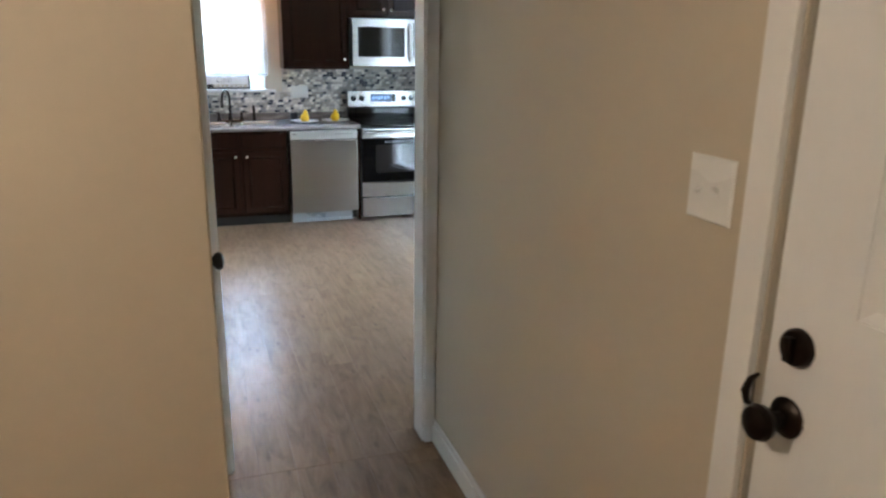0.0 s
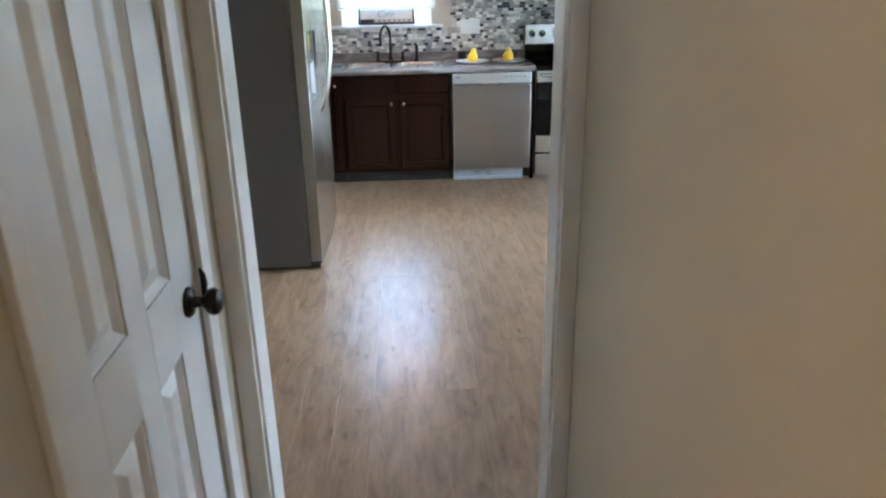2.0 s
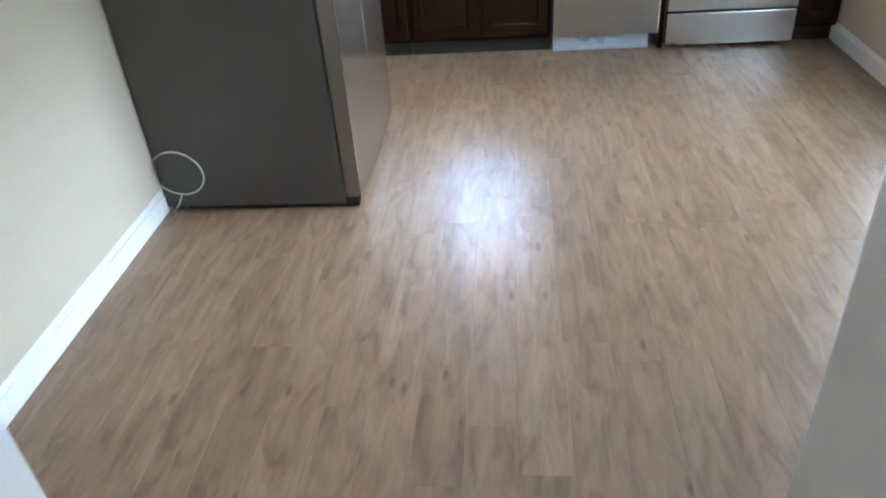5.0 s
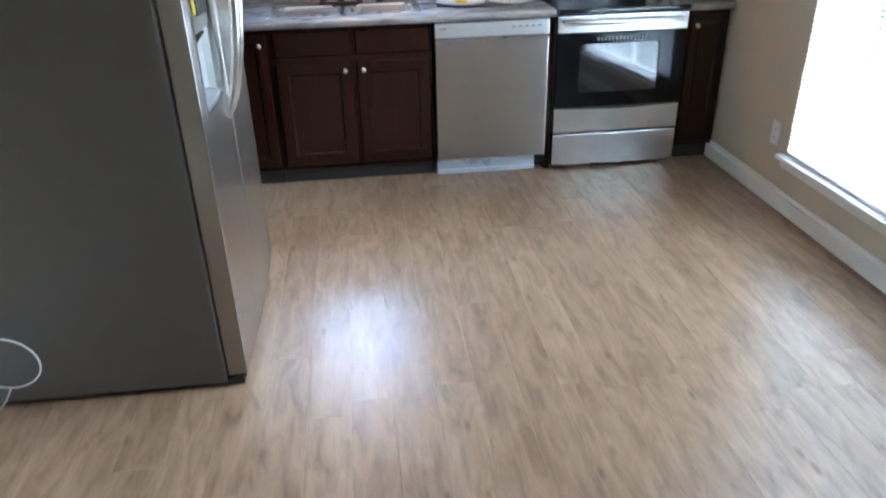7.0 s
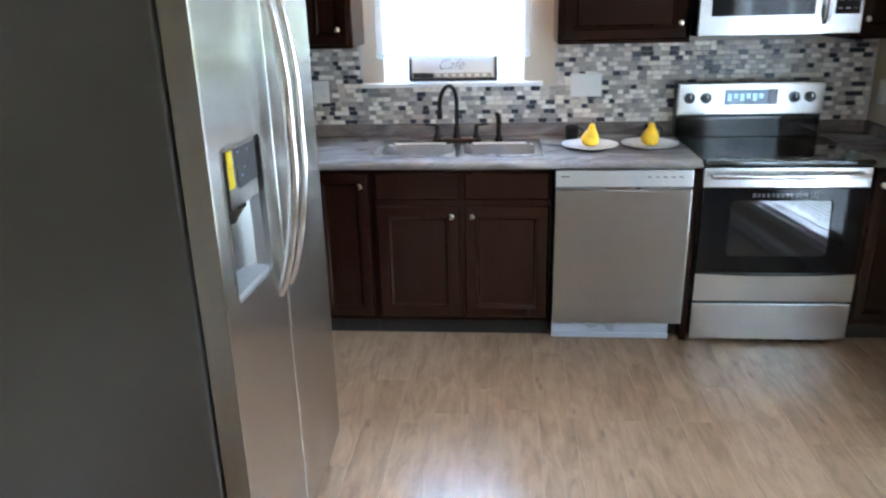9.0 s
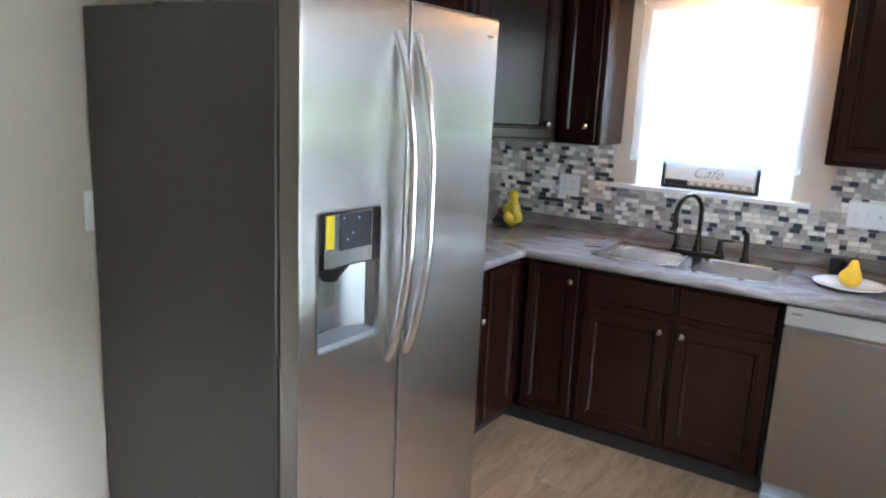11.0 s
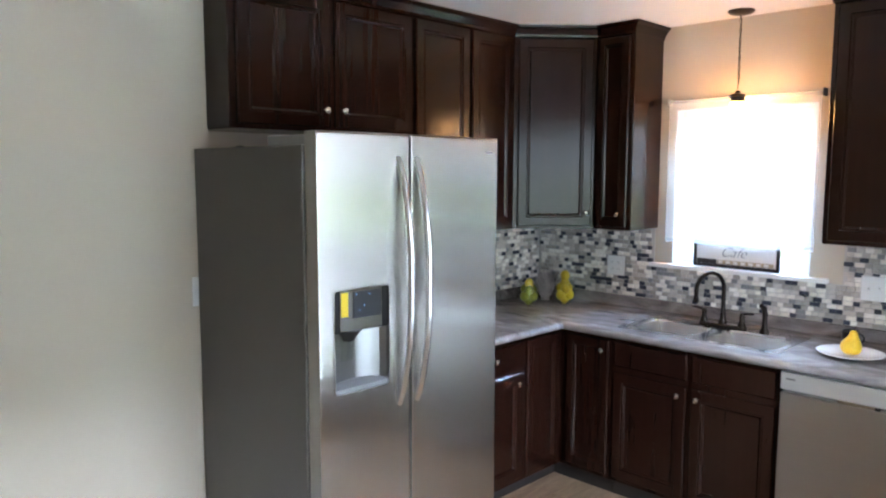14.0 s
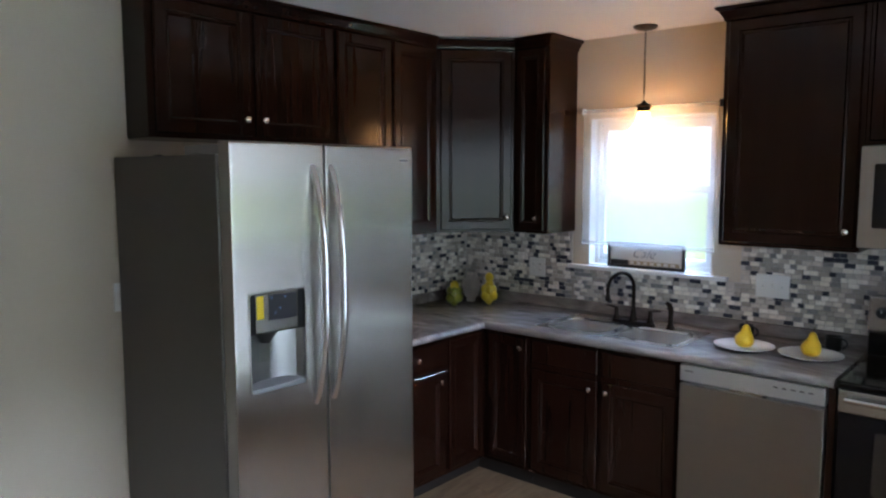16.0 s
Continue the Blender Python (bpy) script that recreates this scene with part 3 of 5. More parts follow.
for z0, z1, dy in ((WZ0 + 0.03, ZM + 0.02, 0.0), (ZM - 0.02, WZ1 - 0.03, 0.022)):
    a, b = fy0 + dy, fy0 + dy + 0.02
    s = part("sash", boxed((WX0 + 0.03, WX0 + 0.062, a, b, z0, z1), (WX1 - 0.062, WX1 - 0.03, a, b, z0, z1), (WX0 + 0.062, WX1 - 0.062, a, b, z0, z0 + 0.036),
                           (WX0 + 0.062, WX1 - 0.062, a, b, z1 - 0.036, z1), bevel=0.002), TRIM, win)
    pane = part("pane", boxed((WX0 + 0.062, WX1 - 0.062, a + 0.008, a + 0.011, z0 + 0.036, z1 - 0.036)), GLASS, s)
    pane.visible_shadow = False
part("window_jamb", boxed((WX0, WX0 + 0.006, YB, fy0 - 0.01, WZ0, WZ1), (WX1 - 0.006, WX1, YB, fy0 - 0.01, WZ0, WZ1), (WX0 + 0.006, WX1 - 0.006, YB, fy0 - 0.01, WZ1 - 0.006, WZ1)), TRIM, win)
part("window_sill", boxed((0.266, 1.207, YB - 0.045, YB, 1.128, 1.150), (WX0, WX1, YB, fy0 - 0.01, 1.150, 1.156), bevel=0.003), TRIM, win, "white painted sill")

blind = thing("roller_shade", (0.75, 7.19, 2.05), "sheer white roller shade drawn most of the way down", "blind")
bm = bmesh.new()
tube(bm, [(0.358, 7.188, 2.040), (1.144, 7.188, 2.040)], 0.012, 12)
part("roller", bm, SHADE, blind, smooth=True)
bm = bmesh.new()
n = 16
stack(bm, [[Vector((x, 7.176 + d + 0.0015 * math.sin(k * 1.7), 2.045 - 0.765 * k / n)) for x, d in ((0.360, 0), (1.140, 0), (1.140, 0.0012), (0.360, 0.0012))] for k in range(n + 1)])
part("cloth", bm, SHADE, blind)
bm = bmesh.new()
box(bm, 0.360, 1.140, 7.169, 7.182, 1.272, 1.296, 0.004)
part("hem_bar", bm, SHADE, blind)
part("bracket", boxed((0.350, 0.356, 7.172, YB, 2.024, 2.056), bevel=0.001), TRIM, blind, "white bracket")
part("bracket", boxed((1.146, 1.152, 7.165, YB, 2.022, 2.060), bevel=0.001), BRONZE, blind, "dark bracket")

sign = thing("cafe_sign", (0.748, 7.20, 1.15), "cream cafe sign in a dark frame on the window sill", "sign")
SX0, SX1, SZa, SZb = 0.520, 0.976, 1.156, 1.300
part("frame", boxed((SX0, SX0 + 0.016, 7.196, 7.214, SZa, SZb), (SX1 - 0.016, SX1, 7.196, 7.214, SZa, SZb), (SX0 + 0.016, SX1 - 0.016, 7.196, 7.214, SZa, SZa + 0.016),
                    (SX0 + 0.016, SX1 - 0.016, 7.196, 7.214, SZb - 0.012, SZb), bevel=0.002), SIGNFRAME, sign)
part("board", boxed((SX0 + 0.016, SX1 - 0.016, 7.203, 7.212, SZa + 0.016, SZb - 0.012)), SIGNFACE, sign)
part("pattern_band", boxed((SX0 + 0.13, SX1 - 0.03, 7.200, 7.204, SZa + 0.018, SZa + 0.040)), SIGNBAND, sign)
for k in range(7):
    x = SX0 + 0.14 + k * 0.040
    part("band_bar", boxed((x, x + 0.022, 7.198, 7.201, SZa + 0.022, SZa + 0.036)), SIGNFACE, sign)
part("dark_band", boxed((SX0 + 0.02, SX0 + 0.128, 7.199, 7.204, SZa + 0.017, SZa + 0.042)), SIGNFRAME, sign)
txt = bpy.data.curves.new("lettering", "FONT")
txt.body, txt.size, txt.shear, txt.extrude = "Cafe", 0.074, 0.5, 0.0008
txt.offset = -0.0012
txt_ob = bpy.data.objects.new("lettering_curve", txt)
scene.collection.objects.link(txt_ob)
me = bpy.data.meshes.new_from_object(txt_ob.evaluated_get(bpy.context.evaluated_depsgraph_get()))
bpy.data.objects.remove(txt_ob)
me.transform(Matrix.Translation((0.665, 7.2015, 1.215)) @ Matrix.Rotation(radians(90), 4, "X"))
me.materials.clear()
me.materials.append(SCRIPT)
lettering = new("lettering", me)
lettering.parent, lettering.matrix_parent_inverse = sign, Matrix.Translation(-sign.location)

# ---- side window with closed mini blind ----
sw = tagged(thing("window_2", (XR + 0.08, (SY0 + SY1) / 2, SZ0), "wide low window filled with daylight", "window"), kind="structure")
part("window_frame", boxed((XR + 0.075, XR + 0.13, SY0, SY0 + 0.04, SZ0, SZ1), (XR + 0.075, XR + 0.13, SY1 - 0.04, SY1, SZ0, SZ1), (XR + 0.075, XR + 0.13, SY0 + 0.04, SY1 - 0.04, SZ0, SZ0 + 0.04),
                           (XR + 0.075, XR + 0.13, SY0 + 0.04, SY1 - 0.04, SZ1 - 0.04, SZ1), (XR + 0.08, XR + 0.125, 4.91, 4.955, SZ0 + 0.04, SZ1 - 0.04), bevel=0.002), TRIM, sw)
for a, b in ((SY0 + 0.04, 4.91), (4.955, SY1 - 0.04)):
    part("meeting_rail", boxed((XR + 0.085, XR + 0.120, a, b, 1.175, 1.225), bevel=0.002), TRIM, sw)
for a, b in ((SY0 + 0.04, 4.91), (4.955, SY1 - 0.04)):
    pane = part("pane", boxed((XR + 0.10, XR + 0.104, a, b, SZ0 + 0.04, SZ1 - 0.04)), GLASS, sw)
    pane.visible_shadow = False
part("window_sill", boxed((XR - 0.040, XR + 0.075, SY0 - 0.035, SY1 + 0.035, SZ0 - 0.022, SZ0), bevel=0.005), TRIM, sw, "white painted sill")
part("apron", boxed((XR - 0.014, XR, SY0 - 0.02, SY1 + 0.02, SZ0 - 0.062, SZ0 - 0.022), bevel=0.003), TRIM, sw)
mb = thing("mini_blind", (XR + 0.03, (SY0 + SY1) / 2, SZ0), "white horizontal mini blind, lowered, glowing with daylight", "blind")
part("head_rail", boxed((XR - 0.008, XR + 0.025, SY0 + 0.008, SY1 - 0.008, SZ1 - 0.032, SZ1 - 0.002), bevel=0.002), TRIM, mb)
part("bottom_rail", boxed((XR - 0.002, XR + 0.018, SY0 + 0.008, SY1 - 0.008, SZ0 + 0.004, SZ0 + 0.016), bevel=0.002), TRIM, mb)
bm = bmesh.new()
prof = [(-0.0125, 0.0), (-0.006, 0.0014), (0.0, 0.0019), (0.006, 0.0014), (0.0125, 0.0)]
tilt = radians(8)
loops = []
for y in (SY0 - 0.006, SY1 + 0.006):
    pts = [(p, q) for p, q in prof] + [(p, q - 0.0006) for p, q in prof[::-1]]
    loops.append([Vector((p * math.cos(tilt) - q * math.sin(tilt), y, p * math.sin(tilt) + q * math.cos(tilt))) for p, q in pts])
stack(bm, loops)
bmesh.ops.recalc_face_normals(bm, faces=bm.faces)
slat_mesh = bpy.data.meshes.new("slat")
bm.to_mesh(slat_mesh)
bm.free()
slat_mesh.materials.append(SLAT)
count = int((SZ1 - 0.04 - SZ0 - 0.02) / 0.0215)
for k in range(count):
    s = new("slat", slat_mesh)
    s.parent = mb
    s.location = Vector((XR + 0.008, 0, SZ0 + 0.026 + k * 0.0215)) - mb.location
for y in (SY0 + 0.25, 4.93, SY1 - 0.25):
    bm = bmesh.new()
    tube(bm, [(XR - 0.006, y, SZ0 + 0.01), (XR - 0.006, y, SZ1 - 0.03)], 0.0008, 5)
    part("ladder_cord", bm, TRIM, mb)

# ---- cabinets ----
DOOR_PROF = [(0, 0), (0, 0.014), (0.005, 0.019), (0.048, 0.019), (0.051, 0.015), (0.055, 0.0165), (0.059, 0.0165), (0.068, 0.009), (0.074, 0.009)]
NARROW_PROF = [(0, 0), (0, 0.014), (0.005, 0.019), (0.040, 0.019), (0.043, 0.015), (0.047, 0.0165), (0.051, 0.0165), (0.059, 0.009), (0.064, 0.009)]
DRAWER_PROF = [(0, 0), (0, 0.013), (0.006, 0.019), (0.012, 0.019)]
END_PROF = [(0, 0), (0, 0.004), (0.002, 0.006)]


def cab_knob(parent, at, axis):
    bm = bmesh.new()
    lathe(bm, [(0.0, 0.0), (0.007, 0.0), (0.0065, 0.008), (0.008, 0.012), (0.0135, 0.016), (0.0150, 0.021), (0.0125, 0.026), (0.006, 0.029), (0.0, 0.0295)], at, axis, 16)
    part("knob", bm, NICKEL, parent, "satin nickel knob", True)


def front(parent, name, o, u, w, h, prof=DOOR_PROF, knob=None):
    """A door or drawer front on a cabinet: o its lower corner, u along its width; knob: (along, up)."""
    o, u = Vector(o), Vector(u).normalized()
    bm = bmesh.new()
    panel(bm, o, u, (0, 0, 1), w, h, prof)
    d = part(name, bm, ESPRESSO, parent)
    if knob:
        n = u.cross(Vector((0, 0, 1)))
        cab_knob(d, o + u * knob[0] + Vector((0, 0, knob[1])) + n * (0.019 if prof is not None else 0), n)
    return d


FACE = 6.592                      # face frames of the sink run
FX = 0.088                        # face frames of the run beside the refrigerator
CB, CT = 0.836, 0.874             # countertop, underside and top

# sink base
c = thing("sink_base_cabinet", (0.81, 6.9, 0), "dark espresso wood sink base with two doors", "cabinet", "base cabinets")
part("face_frame", boxed((0.402, 1.226, FACE, FACE + 0.02, 0.085, CB - 0.002)), ESPRESSO, c)
for x in (0.402, 1.208):
    part("side_panel", boxed((x, x + 0.018, FACE + 0.02, 7.19, 0.085, CB - 0.002)), ESPRESSO, c)
part("bottom_panel", boxed((0.420, 1.208, FACE + 0.02, 7.17, 0.085, 0.103)), ESPRESSO, c)
part("back_panel", boxed((0.420, 1.208, 7.17, 7.19, 0.085, CB - 0.002)), ESPRESSO, c)
part("toe_kick", boxed((0.402, 1.226, 6.628, 6.70, 0.0, 0.085)), TOEKICK, c)
for x0, x1, k in ((0.420, 0.808, 0.352), (0.832, 1.216, 0.034)):
    front(c, "false_drawer_front", (x0, FACE, 0.690), (1, 0, 0), x1 - x0, 0.126, DRAWER_PROF)
    front(c, "door", (x0, FACE, 0.108), (1, 0, 0), x1 - x0, 0.552, DOOR_PROF, (k, 0.508))

# corner base with its narrow doors
c = thing("corner_base_cabinet", (0.0, 6.8, 0), "dark espresso wood corner base with narrow doors", "cabinet", "base cabinets")
part("body", boxed((-0.52, 0.400, FACE, 7.19, 0.085, CB - 0.002), (-0.52, FX, 6.262, FACE, 0.085, CB - 0.002)), ESPRESSO, c)
part("toe_kick", boxed((0.03, 0.400, 6.628, 6.70, 0.0, 0.085), (-0.02, 0.03, 6.262, 6.70, 0.0, 0.085)), TOEKICK, c)
front(c, "door", (0.132, FACE, 0.108), (1, 0, 0), 0.256, 0.708, NARROW_PROF, (0.222, 0.650))
front(c, "door", (FX, 6.282, 0.108), (0, 1, 0), 0.272, 0.708, NARROW_PROF)

# drawer base beside the refrigerator
c = thing("drawer_base_cabinet", (-0.2, 6.0, 0), "dark espresso wood base with one drawer and door", "cabinet", "base cabinets")
part("body", boxed((-0.52, FX, 5.775, 6.260, 0.085, CB - 0.002)), ESPRESSO, c)
part("toe_kick", boxed((-0.02, 0.03, 5.775, 6.260, 0.0, 0.085)), TOEKICK, c)
front(c, "drawer_front", (FX, 5.792, 0.690), (0, 1, 0), 0.452, 0.126, DRAWER_PROF, (0.230, 0.063))
front(c, "door", (FX, 5.792, 0.108), (0, 1, 0), 0.452, 0.552, DOOR_PROF, (0.405, 0.500))

# narrow base right of the range, and the filler left of it
c = thing("narrow_base_cabinet", (2.73, 6.9, 0), "dark espresso wood narrow base beside the range", "cabinet", "base cabinets")
part("body", boxed((2.602, XR - 0.002, FACE, 7.19, 0.085, CB - 0.002)), ESPRESSO, c)
part("toe_kick", boxed((2.602, XR - 0.002, 6.628, 6.70, 0.0, 0.085)), TOEKICK, c)
front(c, "door", (2.612, FACE, 0.108), (1, 0, 0), 0.212, 0.708, NARROW_PROF, (0.028, 0.650))
c = thing("cabinet_filler", (1.857, 6.62, 0), "dark espresso wood filler between dishwasher and range", "cabinet")
part("panel", boxed((1.843, 1.872, 6.575, 7.19, 0.0, CB - 0.002), bevel=0.001), ESPRESSO, c)

# countertops
SKX0, SKX1, SKY0, SKY1 = 0.400, 1.190, 6.635, 7.062
ct = thing("countertop", (0.4, 6.9, CB), "grey-brown stone-look laminate L-shaped countertop", "countertop")
bm = bmesh.new()
h = 0.012
for s in ((XA, SKX0 + h, 6.556, YB - 0.001), (SKX1 - h, 1.868, 6.556, YB - 0.001), (SKX0 + h, SKX1 - h, 6.556, SKY0 + h), (SKX0 + h, SKX1 - h, SKY1 - h, YB - 0.001), (XA, 0.118, 5.772, 6.556)):
    box(bm, *s, CB, CT)
bmesh.ops.remove_doubles(bm, verts=bm.verts, dist=0.0005)

part("slab", bm, LAMINATE, ct)
bm = bmesh.new()
tube(bm, [(0.121, 6.556, CB + 0.019), (1.868, 6.556, CB + 0.019)], 0.0185, 12)
part("front_edge", bm, LAMINATE, ct, smooth=True)
bm = bmesh.new()
tube(bm, [(0.118, 5.772, CB + 0.019), (0.118, 6.556, CB + 0.019)], 0.0185, 12)
part("front_edge", bm, LAMINATE, ct, smooth=True)
part("splash", boxed((XA + 0.02, 1.868, YB - 0.020, YB - 0.0005, CT, CT + 0.060), bevel=0.004), LAMINATE, ct)
part("splash", boxed((XA, XA + 0.02, 5.772, YB - 0.020, CT, CT + 0.060), bevel=0.004), LAMINATE, ct)
ct = thing("countertop", (2.73, 6.9, CB), "short laminate countertop between the range and wall", "countertop")
part("slab", boxed((2.594, XR - 0.001, 6.556, YB - 0.001, CB, CT), bevel=0.003), LAMINATE, ct)
bm = bmesh.new()
tube(bm, [(2.594, 6.556, CB + 0.019), (XR - 0.001, 6.556, CB + 0.019)], 0.0185, 12)
part("front_edge", bm, LAMINATE, ct, smooth=True)
part("splash", boxed((2.594, XR - 0.02, YB - 0.020, YB - 0.0005, CT, CT + 0.060), bevel=0.004), LAMINATE, ct)
part("splash", boxed((XR - 0.02, XR - 0.0005, 6.556, YB - 0.020, CT, CT + 0.060), bevel=0.004), LAMINATE, ct)


# upper cabinets
UZ, UT = 1.345, 2.395
UF = YB - 0.305                    # face frames of the sink wall uppers
UX = XA + 0.305                    # face frames above the refrigerator


def crown(parent, path):
    """A crown moulding along a path of (x, y), its face to the left of the way walked."""
    steps = [(0.0, UT - 0.012), (0.008, UT - 0.006), (0.010, UT + 0.006), (0.028, UT + 0.034), (0.040, UT + 0.042), (0.042, ZC - 0.0015), (-0.02, ZC - 0.0015), (-0.02, UT - 0.012)]
    pts = [Vector((x, y, 0)) for x, y in path]
    loops = []
    for i, p in enumerate(pts):
        a = (p - pts[i - 1]).normalized() if i else (pts[1] - p).normalized()
        b = (pts[i + 1] - p).normalized() if i + 1 < len(pts) else a
        na, nb = Vector((-a.y, a.x, 0)), Vector((-b.y, b.x, 0))
        m = (na + nb).normalized()
        m /= max(0.3, m.dot(na))
        loops.append([p + m * out + Vector((0, 0, z)) for out, z in steps])
    bm = bmesh.new()
    stack(bm, loops)
    part("crown_moulding", bm, ESPRESSO, parent)


c = thing("fridge_upper_cabinet", (-0.4, 5.33, 1.83), "dark espresso two-door wall cabinet above the refrigerator", "cabinet", "wall cabinets")
part("body", boxed((XA, UX, 4.862, 5.802, 1.83, UT + 0.03), bevel=0.001), ESPRESSO, c)
bm = bmesh.new()
panel(bm, (XA + 0.004, 4.862, 1.834), (1, 0, 0), (0, 0, 1), UX - XA - 0.008, UT - 1.84, END_PROF)
part("end_panel", bm, ESPRESSO, c)
for y0, k in ((4.882, 0.408), (5.350, 0.034)):
    front(c, "door", (UX, y0, 1.848), (0, 1, 0), 0.442, UT - 1.862, DOOR_PROF, (k, 0.072))
crown(c, [(XA, 4.862), (UX, 4.862), (UX, 5.802)][::-1])

c = thing("tall_upper_cabinet", (-0.4, 6.18, UZ), "dark espresso two-door wall cabinet over the counter", "cabinet", "wall cabinets")
part("body", boxed((XA, UX, 5.804, 6.566, UZ, UT + 0.03)), ESPRESSO, c)
for y0, k in ((5.822, None), (6.214, None)):
    front(c, "door", (UX, y0, UZ + 0.016), (0, 1, 0), 0.372 if y0 < 6 else 0.336, UT - UZ - 0.03, DOOR_PROF, (0.34, 0.07) if y0 < 6 else (0.03, 0.07))
crown(c, [(UX, 6.566), (UX, 5.804)])

c = thing("diagonal_upper_cabinet", (-0.2, 6.95, UZ), "dark espresso diagonal corner wall cabinet", "cabinet", "wall cabinets")
bm = bmesh.new()
da, db = Vector((UX, 6.568, 0)), Vector((0.062, UF, 0))
foot = [(XA, 6.568), (da.x, da.y), (db.x, db.y), (0.062, YB - 0.0005), (XA, YB - 0.0005)]
stack(bm, [[Vector((x, y, z)) for x, y in foot] for z in (UZ, UT + 0.03)])
part("body", bm, ESPRESSO, c)
du = (db - da).normalized()
wide = (db - da).length
front(c, "door", da + du * 0.022 + Vector((0, 0, UZ + 0.016)), du, wide - 0.044, UT - UZ - 0.03, DOOR_PROF, (wide - 0.044 - 0.030, 0.072))
crown(c, [(db.x, db.y), (da.x, da.y)])

c = thing("narrow_upper_cabinet", (0.175, 7.05, UZ), "dark espresso narrow wall cabinet beside the window", "cabinet", "wall cabinets")
part("body", boxed((0.064, 0.288, UF, YB - 0.0005, UZ, UT + 0.03), bevel=0.001), ESPRESSO, c)
bm = bmesh.new()
panel(bm, (0.288, UF + 0.004, UZ + 0.004), (0, 1, 0), (0, 0, 1), YB - UF - 0.006, UT - UZ, END_PROF)
part("end_panel", bm, ESPRESSO, c)
front(c, "door", (0.078, UF, UZ + 0.016), (1, 0, 0), 0.196, UT - UZ - 0.03, NARROW_PROF, (0.150, 0.072))
crown(c, [(0.292, YB - 0.001), (0.292, UF), (0.064, UF)])

c = thing("wall_cabinet", (1.55, 7.05, UZ), "dark espresso single-door wall cabinet beside the window", "cabinet", "wall cabinets")
part("body", boxed((1.262, 1.856, UF, YB - 0.0005, UZ, UT + 0.03), bevel=0.001), ESPRESSO, c)
bm = bmesh.new()
panel(bm, (1.262, YB - 0.004, UZ + 0.004), (0, -1, 0), (0, 0, 1), YB - UF - 0.006, UT - UZ, END_PROF)
part("end_panel", bm, ESPRESSO, c)
front(c, "door", (1.280, UF, UZ + 0.016), (1, 0, 0), 0.558, UT - UZ - 0.03, DOOR_PROF, (0.525, 0.072))
crown(c, [(1.856, UF), (1.258, UF), (1.258, YB - 0.001)])

c = thing("microwave_cabinet", (2.21, 7.05, 1.80), "dark espresso two-door cabinet above the microwave", "cabinet", "wall cabinets")
part("body", boxed((1.858, 2.560, UF, YB - 0.0005, 1.80, UT + 0.03)), ESPRESSO, c)
for x0, k in ((1.874, 0.300), (2.216, 0.030)):
    front(c, "door", (x0, UF, 1.816), (1, 0, 0), 0.330, UT - 1.83, DOOR_PROF, (k, 0.060))
crown(c, [(2.560, UF), (1.858, UF)])
c = thing("wall_cabinet", (2.71, 7.05, UZ), "dark espresso narrow wall cabinet in the corner", "cabinet", "wall cabinets")
part("body", boxed((2.562, XR - 0.0005, UF, YB - 0.0005, UZ, UT + 0.03)), ESPRESSO, c)
front(c, "door", (2.578, UF, UZ + 0.016), (1, 0, 0), 0.242, UT - UZ - 0.03, DOOR_PROF, (0.032, 0.072))
crown(c, [(XR - 0.001, UF), (2.562, UF)])

# ---- refrigerator ----
FY0, FY1, FM = 4.798, 5.684, 5.197
FXB, FXC, FXF = -0.4165, 0.332, 0.414
fr = thing("refrigerator", (0, 5.27, 0), "stainless side-by-side refrigerator with grey sides", "refrigerator")
part("case", boxed((FXB, FXC, FY0 - 0.006, FY1, 0.020, 1.752), bevel=0.006), FRIDGESIDE, fr, "dark grey textured case", True)
part("base_grille", boxed((-0.33, FXC + 0.02, FY0 + 0.01, FY1 - 0.02, 0.004, 0.050)), BLACK, fr, "black base grille")
for y in (FY0 + 0.03, FY1 - 0.06):
    part("hinge_cover", boxed((0.10, 0.345, y - 0.02, y + 0.06, 1.750, 1.786), bevel=0.006), GREYPLASTIC, fr, "dark grey hinge cover", True)
    part("foot", boxed((FXC - 0.02, FXC + 0.056, y - 0.025, y + 0.03, 0.004, 0.035), bevel=0.006), BLACK, fr, "black front foot", True)
    part("bottom_hinge", boxed((FXC + 0.025, FXC + 0.064, y - 0.028, y + 0.02, 0.036, 0.050), bevel=0.002), BLACK, fr)
part("rear_foot", boxed((FXB + 0.02, FXB + 0.06, FY0 + 0.02, FY0 + 0.06, 0.0, 0.046)), BLACK, fr)
part("case_plug", boxed((-0.12, -0.09, FY0 + 0.01, FY0 + 0.03, 1.7515, 1.757)), BLACK, fr)
part("gasket", boxed((FXC, FXC + 0.020, FY0 + 0.022, FY0 + 0.05, 0.06, 1.748), (FXC, FXC + 0.020, FY1 - 0.05, FY1 - 0.022, 0.06, 1.748), (FXC, FXC + 0.020, FY0 + 0.05, FY1 - 0.05, 1.72, 1.748), (FXC, FXC + 0.020, FY0 + 0.05, FY1 - 0.05, 0.06, 0.09), (FXC, FXC + 0.020, FM - 0.02, FM + 0.02, 0.09, 1.72)), BLACK, fr, "black door gasket")
DZ0, DZ1 = 0.046, 1.795
HOLE = (4.853, 5.096, 0.905, 1.272)


